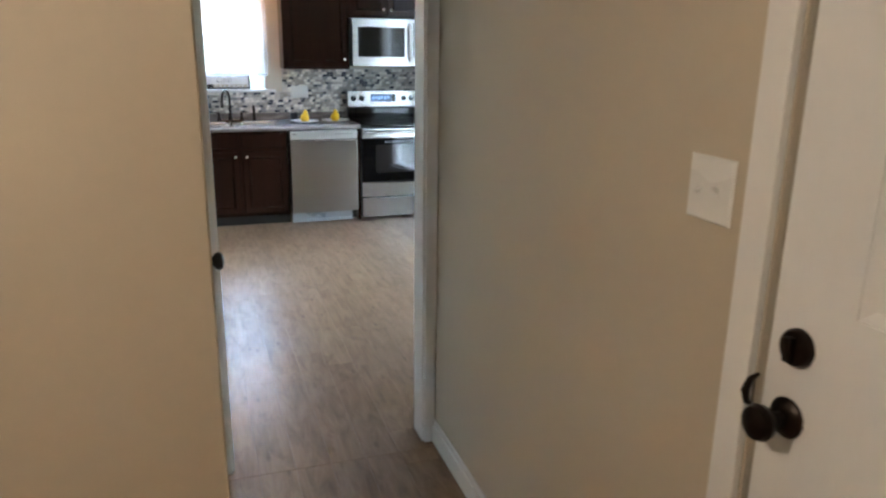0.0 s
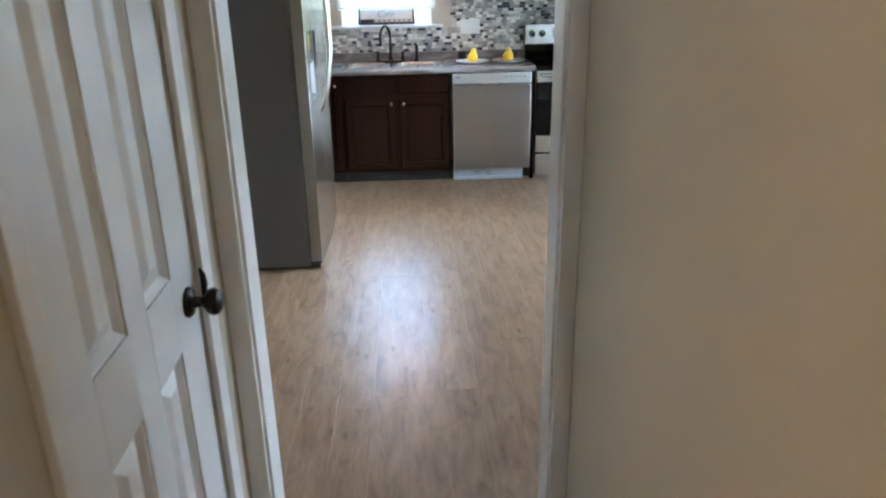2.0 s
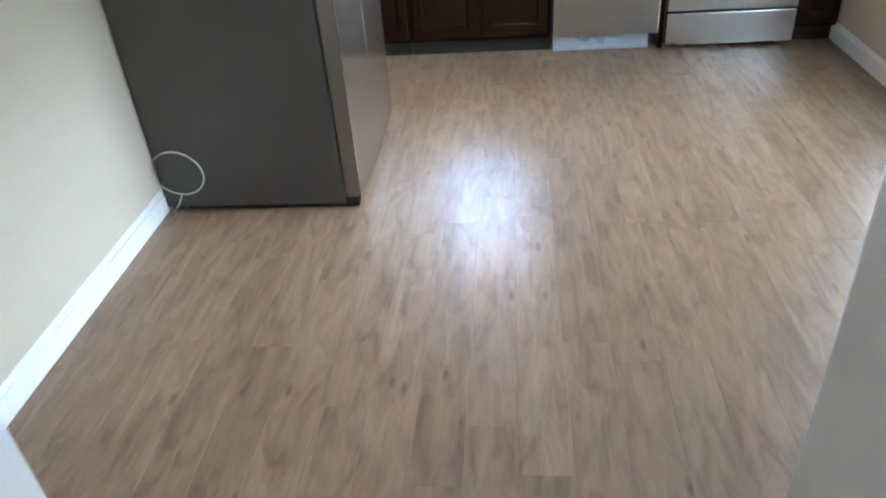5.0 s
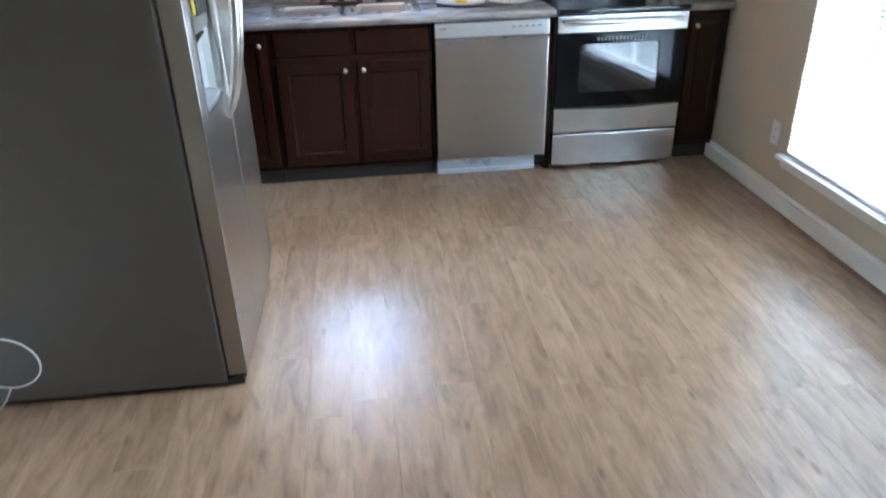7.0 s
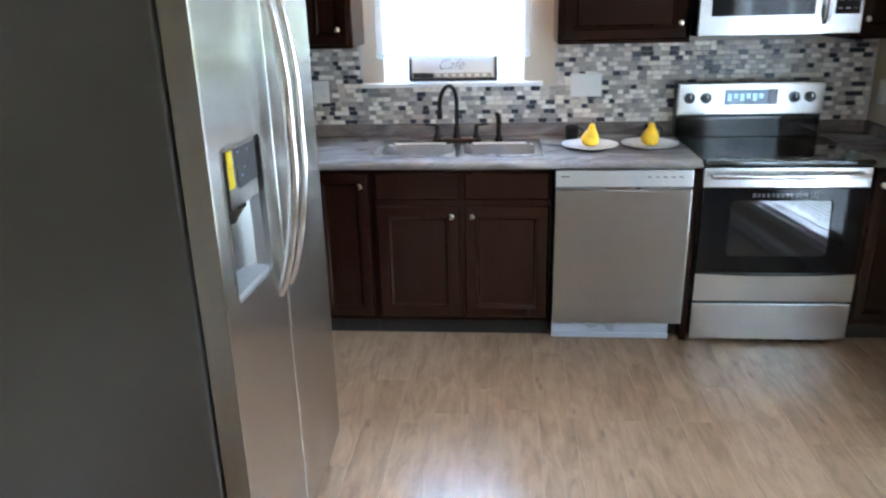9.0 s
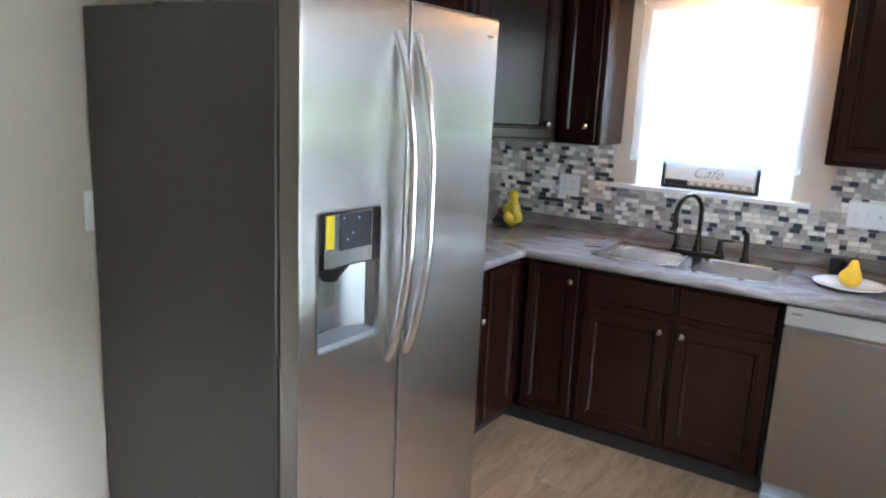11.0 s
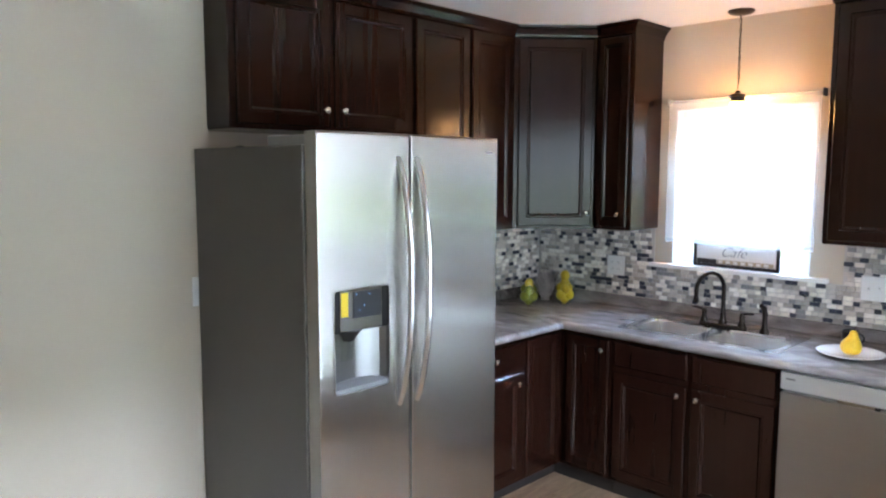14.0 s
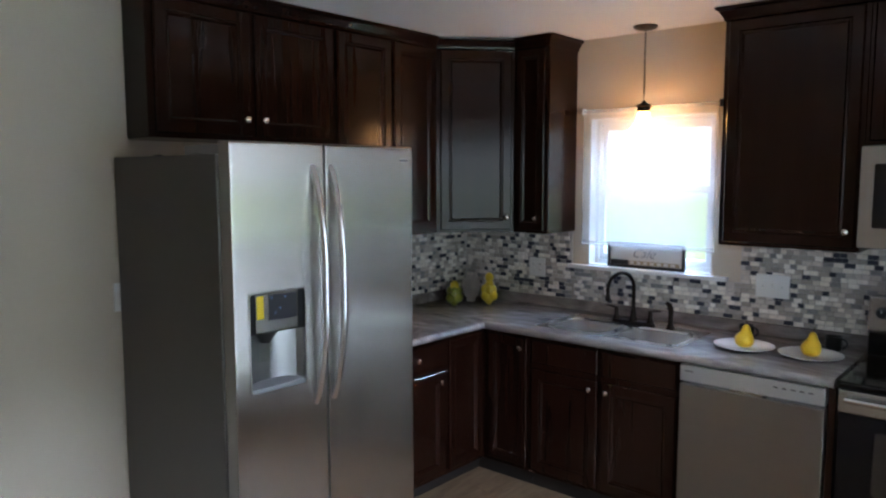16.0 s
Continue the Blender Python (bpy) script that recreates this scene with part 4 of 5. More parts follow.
def fridge_door(name, y0, y1, hole=None):
    """A door with softly rounded edges and, for the freezer, an opening for the dispenser."""
    def loop(inset, x, r):
        return [Vector((x, p.x, p.y)) for p in rrect(y0 + inset, y1 - inset, DZ0 + inset, DZ1 - inset, r, 0, 3)]
    loops = [loop(0, FXC + 0.019, 0.004), loop(0, FXF - 0.006, 0.006), loop(0.0008, FXF - 0.003, 0.006), loop(0.003, FXF - 0.0008, 0.007), loop(0.007, FXF, 0.008), loop(0.009, FXF, 0.009)]
    bm = bmesh.new()
    if hole:
        a, b, z0, z1 = hole
        rim = [Vector((FXF, p.x, p.y)) for p in rrect(a, b, z0, z1, 0.016, 0, 3)]
        loops += [rim, [p + Vector((-0.004, 0, 0)) for p in rim], [p + Vector((-0.060, 0, 0)) for p in rim]]
        stack(bm, loops, cap=False)
        bm.faces.new([bm.verts[i] for i in range(0)] or [bm.verts.new(p) for p in loops[0]])
    else:
        stack(bm, loops)
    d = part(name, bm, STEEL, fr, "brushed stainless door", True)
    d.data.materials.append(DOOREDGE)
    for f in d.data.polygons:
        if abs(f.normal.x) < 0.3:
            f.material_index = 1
    return d


freezer = fridge_door("freezer_door", FY0, FM - 0.004, HOLE)
fresh = fridge_door("fridge_door", FM + 0.004, FY1)
for y, d in ((5.140, freezer), (5.226, fresh)):
    bm = bmesh.new()
    pts = []
    for k in range(25):
        s = k / 24
        bow = math.sin(math.pi * s) ** 0.7
        pts.append((FXF - 0.004 + 0.070 * min(1.0, bow * 1.05), y, 0.822 + (1.712 - 0.822) * s))
    tube(bm, pts, [0.0125 + 0.003 * math.sin(math.pi * k / 24) for k in range(25)], 12)
    part("handle", bm, HANDLE, d, "curved polished steel handle", True)
# dispenser: hollow, control panel, chute, tray
a, b, z0, z1 = HOLE
bm = bmesh.new()
hollow = []
for k in range(13):
    s = k / 12
    y = a + 0.002 + (b - a - 0.004) * s
    d = 0.008 + 0.056 * math.sin(math.pi * s) ** 0.6
    hollow.append((FXF - d, y))
ends = [(FXF - 0.072, b - 0.002), (FXF - 0.072, a + 0.002)]
stack(bm, [[Vector((x, y, z)) for x, y in hollow + ends] for z in (z0 + 0.002, 1.15)])
part("dispenser_hollow", bm, DARKSTEEL, freezer, "curved steel dispenser hollow, coloured dark as in shade", True)
bm = bmesh.new()
rim = rrect(a, b, z0, z1, 0.016, 0, 4)
inner = rrect(a + 0.006, b - 0.006, z0 + 0.006, z1 - 0.006, 0.012, 0, 4)
stack(bm, [[Vector((FXF + dx, p.x, p.y)) for p in lp] for lp, dx in ((rim, -0.002), (rim, 0.003), (inner, 0.003), (inner, -0.02))], cap=False, close=True)
part("dispenser_rim", bm, STEEL_SIDE, freezer, smooth=True)
part("control_housing", boxed((FXF - 0.070, FXF - 0.010, a + 0.003, b - 0.003, 1.118, z1 - 0.003), bevel=0.004), BLACK, freezer, "black dispenser housing", True)
bm = bmesh.new()
stack(bm, [[Vector((x, y, z)) for y, z in ((a + 0.030, 1.126), (b - 0.036, 1.126), (b - 0.036, z1 - 0.010), (a + 0.030, z1 - 0.010))] for x in (FXF - 0.012, FXF - 0.001)])
part("control_face", bm, STEEL_SIDE, freezer, "pale metal control face")
part("control_display", boxed((FXF - 0.004, FXF + 0.0008, a + 0.084, b - 0.040, 1.166, z1 - 0.014)), KEYPAD, freezer, "dark grey touch keypad")
for k, (dy, z) in enumerate(((0.094, 1.246), (0.150, 1.243), (0.128, 1.205), (0.108, 1.190))):
    part("button_light", boxed((FXF - 0.001, FXF + 0.0014, a + dy, a + dy + 0.004, z, z + 0.004)), DIGITS, freezer)
part("energy_label", boxed((FXF - 0.002, FXF + 0.0008, a + 0.034, a + 0.062, 1.175, z1 - 0.014)), STICKER, freezer, "yellow energy label")
bm = bmesh.new()
lathe(bm, [(0.0, 0), (0.020, 0), (0.030, 0.018), (0.048, 0.040), (0.0, 0.040)], (FXF - 0.040, (a + b) / 2 - 0.030, 1.082), (0, 0, 1), 16)
part("ice_chute", bm, BLACK, freezer, "black ice chute", True)
bm = bmesh.new()
box(bm, FXF - 0.050, FXF - 0.042, 4.918, 4.968, 1.010, 1.090, 0.004)
part("paddle", bm, GLASS, freezer, "clear dispenser paddle", True)
bm = bmesh.new()
lip = [(FXF - 0.006, b - 0.010), (FXF - 0.006, a + 0.010)]
stack(bm, [[Vector((x - 0.002, y, z + 0.012 * (1 if 0 < n_ < 12 else 0))) for n_, (x, y) in enumerate(hollow)] + [Vector((x, y, z)) for x, y in lip] for z in (z0 + 0.004, z0 + 0.020)])
part("drip_tray", bm, GREYPLASTIC, freezer, "brown-grey drip tray")
part("badge", boxed((FXF - 0.001, FXF + 0.0015, FY1 - 0.075, FY1 - 0.035, 1.735, 1.742)), GREYPLASTIC, fresh)

# the doors bow gently outwards across the whole front
for ob in {o for d in (freezer, fresh) for o in (d, *d.children_recursive)}:
    bm = bmesh.new()
    bm.from_mesh(ob.data)
    if ob in (freezer, fresh):
        for k in range(1, 16):
            y = FY0 + (FY1 - FY0) * k / 16
            if not HOLE[0] - 0.002 < y < HOLE[1] + 0.002 or ob is fresh:
                bmesh.ops.bisect_plane(bm, geom=bm.verts[:] + bm.edges[:] + bm.faces[:], plane_co=(0, y, 0), plane_no=(0, 1, 0))
    for v in bm.verts:
        v.co.x -= 0.011 * ((v.co.y - (FY0 + FY1) / 2) / ((FY1 - FY0) / 2)) ** 2
    bm.to_mesh(ob.data)
    bm.free()

tl = thing("water_tube", (-0.30, 4.79, 0.15), "thin loop of white plastic tubing at the refrigerator side", "tubing")
bm = bmesh.new()
tube(bm, [(-0.318 + 0.104 * math.cos(t), 4.770 - 0.012 * math.sin(t), 0.184 + 0.100 * math.sin(t)) for t in np.linspace(0, 2 * math.pi, 33)], 0.0032, 8)
part("loop", bm, TUBE, tl, smooth=True)
bm = bmesh.new()
tube(bm, [(-0.330, 4.781, 0.085), (-0.355, 4.783, 0.04), (-0.385, 4.785, 0.004)], 0.0032, 8)
part("tail", bm, TUBE, tl, smooth=True)

# ---- dishwasher ----
dw = thing("dishwasher", (1.54, 6.85, 0), "stainless dishwasher with a pale control strip", "dishwasher")
part("tub", boxed((1.246, 1.834, 6.62, 7.18, 0.01, CB - 0.003)), BLACK, dw)
part("door", boxed((1.240, 1.838, 6.548, 6.60, 0.096, 0.742), bevel=0.006), DWSTEEL, dw, "brushed stainless door", True)
part("control_strip", boxed((1.240, 1.838, 6.550, 6.60, 0.756, 0.830), bevel=0.004), CONTROL, dw, "pale grey control strip", True)
part("handle_recess", boxed((1.246, 1.832, 6.566, 6.60, 0.740, 0.758)), GREYPLASTIC, dw)
part("latch_bar", boxed((1.46, 1.61, 6.553, 6.57, 0.741, 0.756), bevel=0.003), HANDLE, dw, "bright pocket handle")
part("latch", boxed((1.595, 1.615, 6.552, 6.57, 0.742, 0.754), bevel=0.002), BLACK, dw)
part("model_mark", boxed((1.262, 1.300, 6.5485, 6.551, 0.800, 0.806)), GREYPLASTIC, dw)
for k in range(5):
    part("button_mark", boxed((1.64 + k * 0.034, 1.658 + k * 0.034, 6.5485, 6.551, 0.797, 0.803)), GREYPLASTIC, dw)
part("kick_plate", boxed((1.242, 1.792, 6.600, 6.616, 0.002, 0.092), bevel=0.004), TOEPLATE, dw, "pale grey kick plate", True)
part("kick_lip", boxed((1.242, 1.792, 6.590, 6.602, 0.002, 0.024), bevel=0.002), TOEPLATE, dw)

# ---- range ----
RX0, RX1 = 1.880, 2.588
rg = thing("range", (2.23, 6.85, 0), "stainless and black freestanding electric range", "stove")
part("body", boxed((RX0, RX1, 6.60, 7.19, 0.02, 0.842), bevel=0.003), BLACK, rg, "black enamel body")
part("cooktop", boxed((RX0 - 0.002, RX1 + 0.002, 6.545, 7.10, 0.846, 0.872), bevel=0.008), BLACKGLASS, rg, "black glass cooktop", True)
for x, y, r in ((2.04, 6.70, 0.095), (2.42, 6.70, 0.075), (2.04, 6.96, 0.075), (2.42, 6.96, 0.095)):
    bm = bmesh.new()
    stack(bm, [[Vector((x + q * math.cos(2 * math.pi * k / 32), y + q * math.sin(2 * math.pi * k / 32), z)) for k in range(32)] for q, z in ((r, 0.8715), (r, 0.8724), (r - 0.004, 0.8724), (r - 0.004, 0.8715))], cap=False, close=True)
    part("burner_ring", bm, RINGGREY, rg, "grey burner ring")
part("backguard", boxed((RX0 - 0.010, RX1 - 0.020, 7.118, 7.19, 0.845, 1.135), bevel=0.006), BLACK, rg, "black backguard", True)
part("backguard_panel", boxed((RX0 - 0.012, RX1 - 0.018, 7.100, 7.130, 0.978, 1.138), bevel=0.008), STEEL_SIDE, rg, "stainless control panel", True)
part("backguard_foot", boxed((RX0 - 0.004, RX1 - 0.026, 7.104, 7.125, 0.872, 0.974), bevel=0.003), BLACKGLASS, rg)
part("display", boxed((2.095, 2.300, 7.0965, 7.103, 1.032, 1.105), bevel=0.001), DISPLAY, rg, "blue-grey lit display", False)
part("display_side", boxed((2.300, 2.345, 7.0965, 7.103, 1.032, 1.105), bevel=0.001), BLACKGLASS, rg)
for k in range(6):
    part("display_digit", boxed((2.108 + k * 0.030, 2.126 + k * 0.030, 7.0945, 7.098, 1.050 + 0.012 * (k % 2), 1.086)), DIGITS, rg)
for x in (1.925, 2.005, 2.425, 2.500):
    bm = bmesh.new()
    lathe(bm, [(0.0, 0), (0.026, 0), (0.026, 0.004), (0.0215, 0.006), (0.020, 0.024), (0.017, 0.027), (0.0, 0.027)], (x, 7.100, 1.066), (0, -1, 0), 20)
    kb = part("knob", bm, BLACK, rg, "black control knob", True)
    part("pointer", boxed((x - 0.002, x + 0.002, 7.0715, 7.0735, 1.068, 1.084)), CONTROL, kb)
# oven door
part("oven_door", boxed((RX0, RX1, 6.5735, 6.60, 0.212, 0.842), bevel=0.003), BLACK, rg)
part("door_top_band", boxed((RX0 + 0.001, RX1 - 0.001, 6.552, 6.575, 0.748, 0.838), bevel=0.005), STEEL_SIDE, rg, "stainless door band", True)
bm = bmesh.new()
gx0, gx1, gz0, gz1 = RX0 + 0.004, RX1 - 0.004, 0.352, 0.744
ox0, ox1, oz0, oz1 = 2.010, 2.446, 0.432, 0.690
out = rrect(gx0, gx1, gz0, gz1, 0.006, 0, 4)
hole = rrect(ox0, ox1, oz0, oz1, 0.02, 0, 4)
stack(bm, [[Vector((p.x, y, p.y)) for p in lp] for lp, y in ((out, 6.574), (out, 6.556), (hole, 6.556), (hole, 6.574))], cap=False, close=True)
part("door_glass", bm, DOORGLASS, rg, "black glass oven front")
bm = boxed((ox0, ox1, 6.5565, 6.5600, oz0, oz1))
for v in bm.verts:
    v.co.y += 0.010 * (v.co.z - oz0) / (oz1 - oz0)
part("oven_window", bm, OVENWIN, rg, "dark oven window")
for k in range(14):
    x = 2.10 + k * 0.020
    part("vent_slot", boxed((x, x + 0.010, 6.554, 6.5575, 0.706, 0.722)), GREYPLASTIC, rg)
bm = bmesh.new()
lower = []
for k in range(13):
    s = k / 12
    x = RX0 + 0.002 + (RX1 - RX0 - 0.004) * s
    top = 0.348 - 0.012 * math.sin(math.pi * s)
    lower.append([Vector((x, 6.575, 0.214)), Vector((x, 6.552, 0.214)), Vector((x, 6.552, top)), Vector((x, 6.575, top))])
stack(bm, lower)
part("door_lower_band", bm, STEEL_SIDE, rg, "stainless lower door band")
part("drawer", boxed((RX0 + 0.001, RX1 - 0.001, 6.555, 6.60, 0.018, 0.200), bevel=0.005), STEEL_SIDE, rg, "stainless storage drawer", True)
bm = bmesh.new()
tube(bm, [(RX0 + 0.03 + (RX1 - RX0 - 0.06) * k / 16, 6.523 - 0.006 * math.sin(math.pi * k / 16), 0.806) for k in range(17)], 0.0115, 12)
hd = part("handle", bm, HANDLE, rg, "polished steel bar handle", True)
for x in (RX0 + 0.045, RX1 - 0.045):
    bm = bmesh.new()
    tube(bm, [(x, 6.556, 0.806), (x, 6.525, 0.806)], 0.009, 10)
    part("handle_post", bm, HANDLE, hd, smooth=True)
for x in (RX0 + 0.03, RX1 - 0.05):
    part("foot", boxed((x, x + 0.03, 6.63, 6.66, 0.0, 0.021)), BLACK, rg)

# ---- microwave ----
MX0, MX1, MZ0, MZ1, MY = 1.866, 2.556, 1.374, 1.796, 6.805
mw = thing("microwave", (2.21, 7.0, MZ0), "stainless over-the-range microwave under the cabinet", "microwave")
part("body", boxed((MX0, MX1, MY + 0.035, YB - 0.0115, MZ0, MZ1 - 0.001)), BLACK, mw)
bm = bmesh.new()
out = rrect(MX0, MX1 - 0.135, MZ0 + 0.004, MZ1 - 0.004, 0.006, 0, 4)
hole = rrect(MX0 + 0.05, MX1 - 0.20, MZ0 + 0.085, MZ1 - 0.075, 0.008, 0, 4)
stack(bm, [[Vector((p.x, y, p.y)) for p in lp] for lp, y in ((out, MY + 0.034), (out, MY + 0.002), (hole, MY + 0.002), (hole, MY + 0.034))], cap=False, close=True)
part("door", bm, STEEL_SIDE, mw, "stainless door frame")
part("door_window", boxed((MX0 + 0.049, MX1 - 0.199, MY + 0.008, MY + 0.014, MZ0 + 0.084, MZ1 - 0.074)), BLACKGLASS, mw, "dark glass window")
part("control_panel", boxed((MX1 - 0.133, MX1, MY + 0.002, MY + 0.034, MZ0 + 0.004, MZ1 - 0.004), bevel=0.004), STEEL_SIDE, mw, "stainless control panel", True)
part("keypad", boxed((MX1 - 0.118, MX1 - 0.015, MY - 0.0005, MY + 0.004, MZ0 + 0.085, MZ1 - 0.03)), BLACKGLASS, mw, "black keypad")
for r in range(5):
    for k in range(3):
        part("key_mark", boxed((MX1 - 0.108 + k * 0.032, MX1 - 0.092 + k * 0.032, MY - 0.0015, MY, MZ0 + 0.105 + r * 0.036, MZ0 + 0.113 + r * 0.036)), GREYPLASTIC, mw)
bm = bmesh.new()
tube(bm, [(MX1 - 0.158, MY + 0.004, MZ0 + 0.05), (MX1 - 0.158, MY - 0.030, MZ0 + 0.08), (MX1 - 0.158, MY - 0.036, (MZ0 + MZ1) / 2), (MX1 - 0.158, MY - 0.030, MZ1 - 0.07), (MX1 - 0.158, MY + 0.004, MZ1 - 0.04)], 0.010, 10)
part("handle", bm, HANDLE, mw, "polished steel handle", True)

# ---- sink and faucet ----
sk = thing("kitchen_sink", (0.795, 6.85, CT), "double-bowl stainless drop-in kitchen sink", "sink")
for x0, x1, b0, b1 in ((SKX0, 0.795, 0.432, 0.772), (0.7952, SKX1, 0.818, 1.158)):
    y0, y1 = SKY0 + 0.035, SKY1 - 0.085
    bm = bmesh.new()
    stack(bm, [rrect(x0, x1, SKY0, SKY1, 0.004, CT + 0.0005, 6), rrect(x0, x1, SKY0, SKY1, 0.004, CT + 0.005, 6), rrect(b0, b1, y0, y1, 0.07, CT + 0.005, 6),
               rrect(b0 + 0.006, b1 - 0.006, y0 + 0.006, y1 - 0.006, 0.066, CT - 0.003, 6), rrect(b0 + 0.016, b1 - 0.016, y0 + 0.016, y1 - 0.016, 0.06, CT - 0.14, 6),
               rrect(b0 + 0.045, b1 - 0.045, y0 + 0.045, y1 - 0.045, 0.05, CT - 0.168, 6), rrect(b0 + 0.13, b1 - 0.13, y0 + 0.11, y1 - 0.11, 0.02, CT - 0.172, 6)], cap=False)
    bl = part("bowl", bm, SINKSTEEL, sk, smooth=True)
    bm = bmesh.new()
    lathe(bm, [(0.0, 0), (0.056, 0), (0.052, 0.004), (0.03, 0.001), (0.0, 0.001)], ((b0 + b1) / 2, (y0 + y1) / 2, CT - 0.174), (0, 0, 1), 20)
    part("drain", bm, NICKEL, bl, "round strainer drain", True)

FCX, FCY = 0.775, 7.020
fa = thing("kitchen_faucet", (FCX, FCY, CT), "dark bronze gooseneck faucet with two levers", "faucet")
bm = bmesh.new()
stack(bm, [rrect(FCX - 0.125, FCX + 0.125, FCY - 0.028, FCY + 0.028, 0.027, z, 6) for z in (CT + 0.005, CT + 0.016)] + [rrect(FCX - 0.118, FCX + 0.118, FCY - 0.021, FCY + 0.021, 0.0205, CT + 0.022, 6)])
part("deck_plate", bm, BRONZE, fa, smooth=True)
bm = bmesh.new()
lathe(bm, [(0.0, 0), (0.024, 0), (0.022, 0.012), (0.015, 0.03), (0.0135, 0.06), (0.0, 0.06)], (FCX, FCY, CT + 0.020), (0, 0, 1), 18)
part("spout_base", bm, BRONZE, fa, smooth=True)
bm = bmesh.new()
arc = [(FCX, FCY, CT + 0.06), (FCX, FCY, CT + 0.20)]
way = Vector((-0.42, -0.90, 0)).normalized()
for k in range(1, 15):
    t = math.pi * k / 14
    o = 0.085 * (1 - math.cos(t))
    arc.append((FCX + way.x * o, FCY + way.y * o, CT + 0.20 + 0.085 * math.sin(t)))
arc.append((arc[-1][0], arc[-1][1], CT + 0.150))
tube(bm, arc, 0.0105, 12)
part("spout", bm, BRONZE, fa, smooth=True)
bm = bmesh.new()
lathe(bm, [(0.0, 0), (0.012, 0), (0.0145, 0.012), (0.012, 0.028), (0.0, 0.028)], (arc[-1][0], arc[-1][1], CT + 0.140), (0, 0, 1), 14)
part("aerator", bm, BRONZE, fa, smooth=True)
for s in (-1, 1):
    x = FCX + s * 0.098
    bm = bmesh.new()
    lathe(bm, [(0.0, 0), (0.021, 0), (0.019, 0.014), (0.012, 0.028), (0.013, 0.052), (0.009, 0.066), (0.0, 0.068)], (x, FCY, CT + 0.020), (0, 0, 1), 16)
    hv = part("valve", bm, BRONZE, fa, smooth=True)
    bm = bmesh.new()
    tube(bm, [(x, FCY, CT + 0.080), (x + s * 0.022, FCY - 0.004, CT + 0.086), (x + s * 0.062, FCY - 0.010, CT + 0.090)], [0.006, 0.006, 0.0045], 8)
    part("lever", bm, BRONZE, hv, smooth=True)
sp = thing("side_sprayer", (0.985, FCY, CT), "dark bronze side sprayer beside the faucet", "sprayer")
bm = bmesh.new()
lathe(bm, [(0.0, 0), (0.024, 0), (0.021, 0.012), (0.014, 0.024), (0.0115, 0.07), (0.014, 0.10), (0.0, 0.104)], (0.985, FCY, CT + 0.005), (0, 0, 1), 16)
part("wand", bm, BRONZE, sp, smooth=True)
bm = bmesh.new()
tube(bm, [(0.985, FCY, CT + 0.098), (0.982, FCY - 0.008, CT + 0.130), (0.975, FCY - 0.030, CT + 0.142)], [0.012, 0.014, 0.011], 10)
part("spray_head", bm, BRONZE, sp, smooth=True)

# ---- things on the counter ----
def pear_plate(x, y, turn):
    p = thing("plate", (x, y, CT), "white round plate on the counter under a pear", "plate", "plates on the counter")
    bm = bmesh.new()
    lathe(bm, [(0.0, 0.001), (0.075, 0.001), (0.080, 0.004), (0.105, 0.010), (0.132, 0.017), (0.133, 0.020), (0.128, 0.020), (0.100, 0.013), (0.080, 0.007), (0.0, 0.006)], (x, y, CT), (0, 0, 1), 40)
    part("dish", bm, PORCELAIN, p, smooth=True)
    q = thing("pear", (x, y, CT + 0.007), "ripe yellow pear on a white plate", "pear", "pears on plates")
    bm = bmesh.new()
    prof = [(0.0, 0.0), (0.016, 0.001), (0.030, 0.006), (0.0395, 0.018), (0.0425, 0.034), (0.040, 0.048), (0.033, 0.061), (0.0245, 0.073), (0.0190, 0.084), (0.0165, 0.094), (0.012, 0.103), (0.006, 0.107), (0.0, 0.1075)]
    lathe(bm, prof, (x, y, CT + 0.007), (0, 0, 1), 22)
    for v in bm.verts:
        up = (v.co.z - CT) / 0.11
        v.co.x += 0.008 * up * up * math.cos(turn) + 0.002 * math.sin(9 * up + turn)
        v.co.y += 0.008 * up * up * math.sin(turn)
    part("fruit", bm, PEAR, q, smooth=True)
    bm = bmesh.new()
    dx, dy = 0.008 * math.cos(turn), 0.008 * math.sin(turn)
    tube(bm, [(x + dx, y + dy, CT + 0.113), (x + dx * 1.3, y + dy * 1.3, CT + 0.126), (x + dx * 1.8, y + dy * 1.8, CT + 0.134)], [0.0022, 0.0018, 0.0024], 6)
    part("stem", bm, STEM, q)


pear_plate(1.418, 6.846, 0.4)
pear_plate(1.700, 6.862, 0.9)


def mug(x, y):
    m = thing("mug", (x, y, CT), "small black mug on the counter behind a plate", "mug", "mugs on the counter")
    bm = bmesh.new()
    lathe(bm, [(0.0, 0.001), (0.031, 0.001), (0.035, 0.006), (0.037, 0.062), (0.038, 0.066), (0.034, 0.066), (0.032, 0.012), (0.0, 0.010)], (x, y, CT), (0, 0, 1), 24)
    part("cup", bm, BLACK, m, smooth=True)
    bm = bmesh.new()
    tube(bm, [(x + 0.034 + 0.022 * math.sin(math.pi * k / 10), y, CT + 0.035 + 0.020 * math.cos(math.pi * k / 10)) for k in range(11)], 0.0042, 8)
    part("handle", bm, BLACK, m, smooth=True)


mug(1.352, 7.075)
mug(1.742, 7.075)


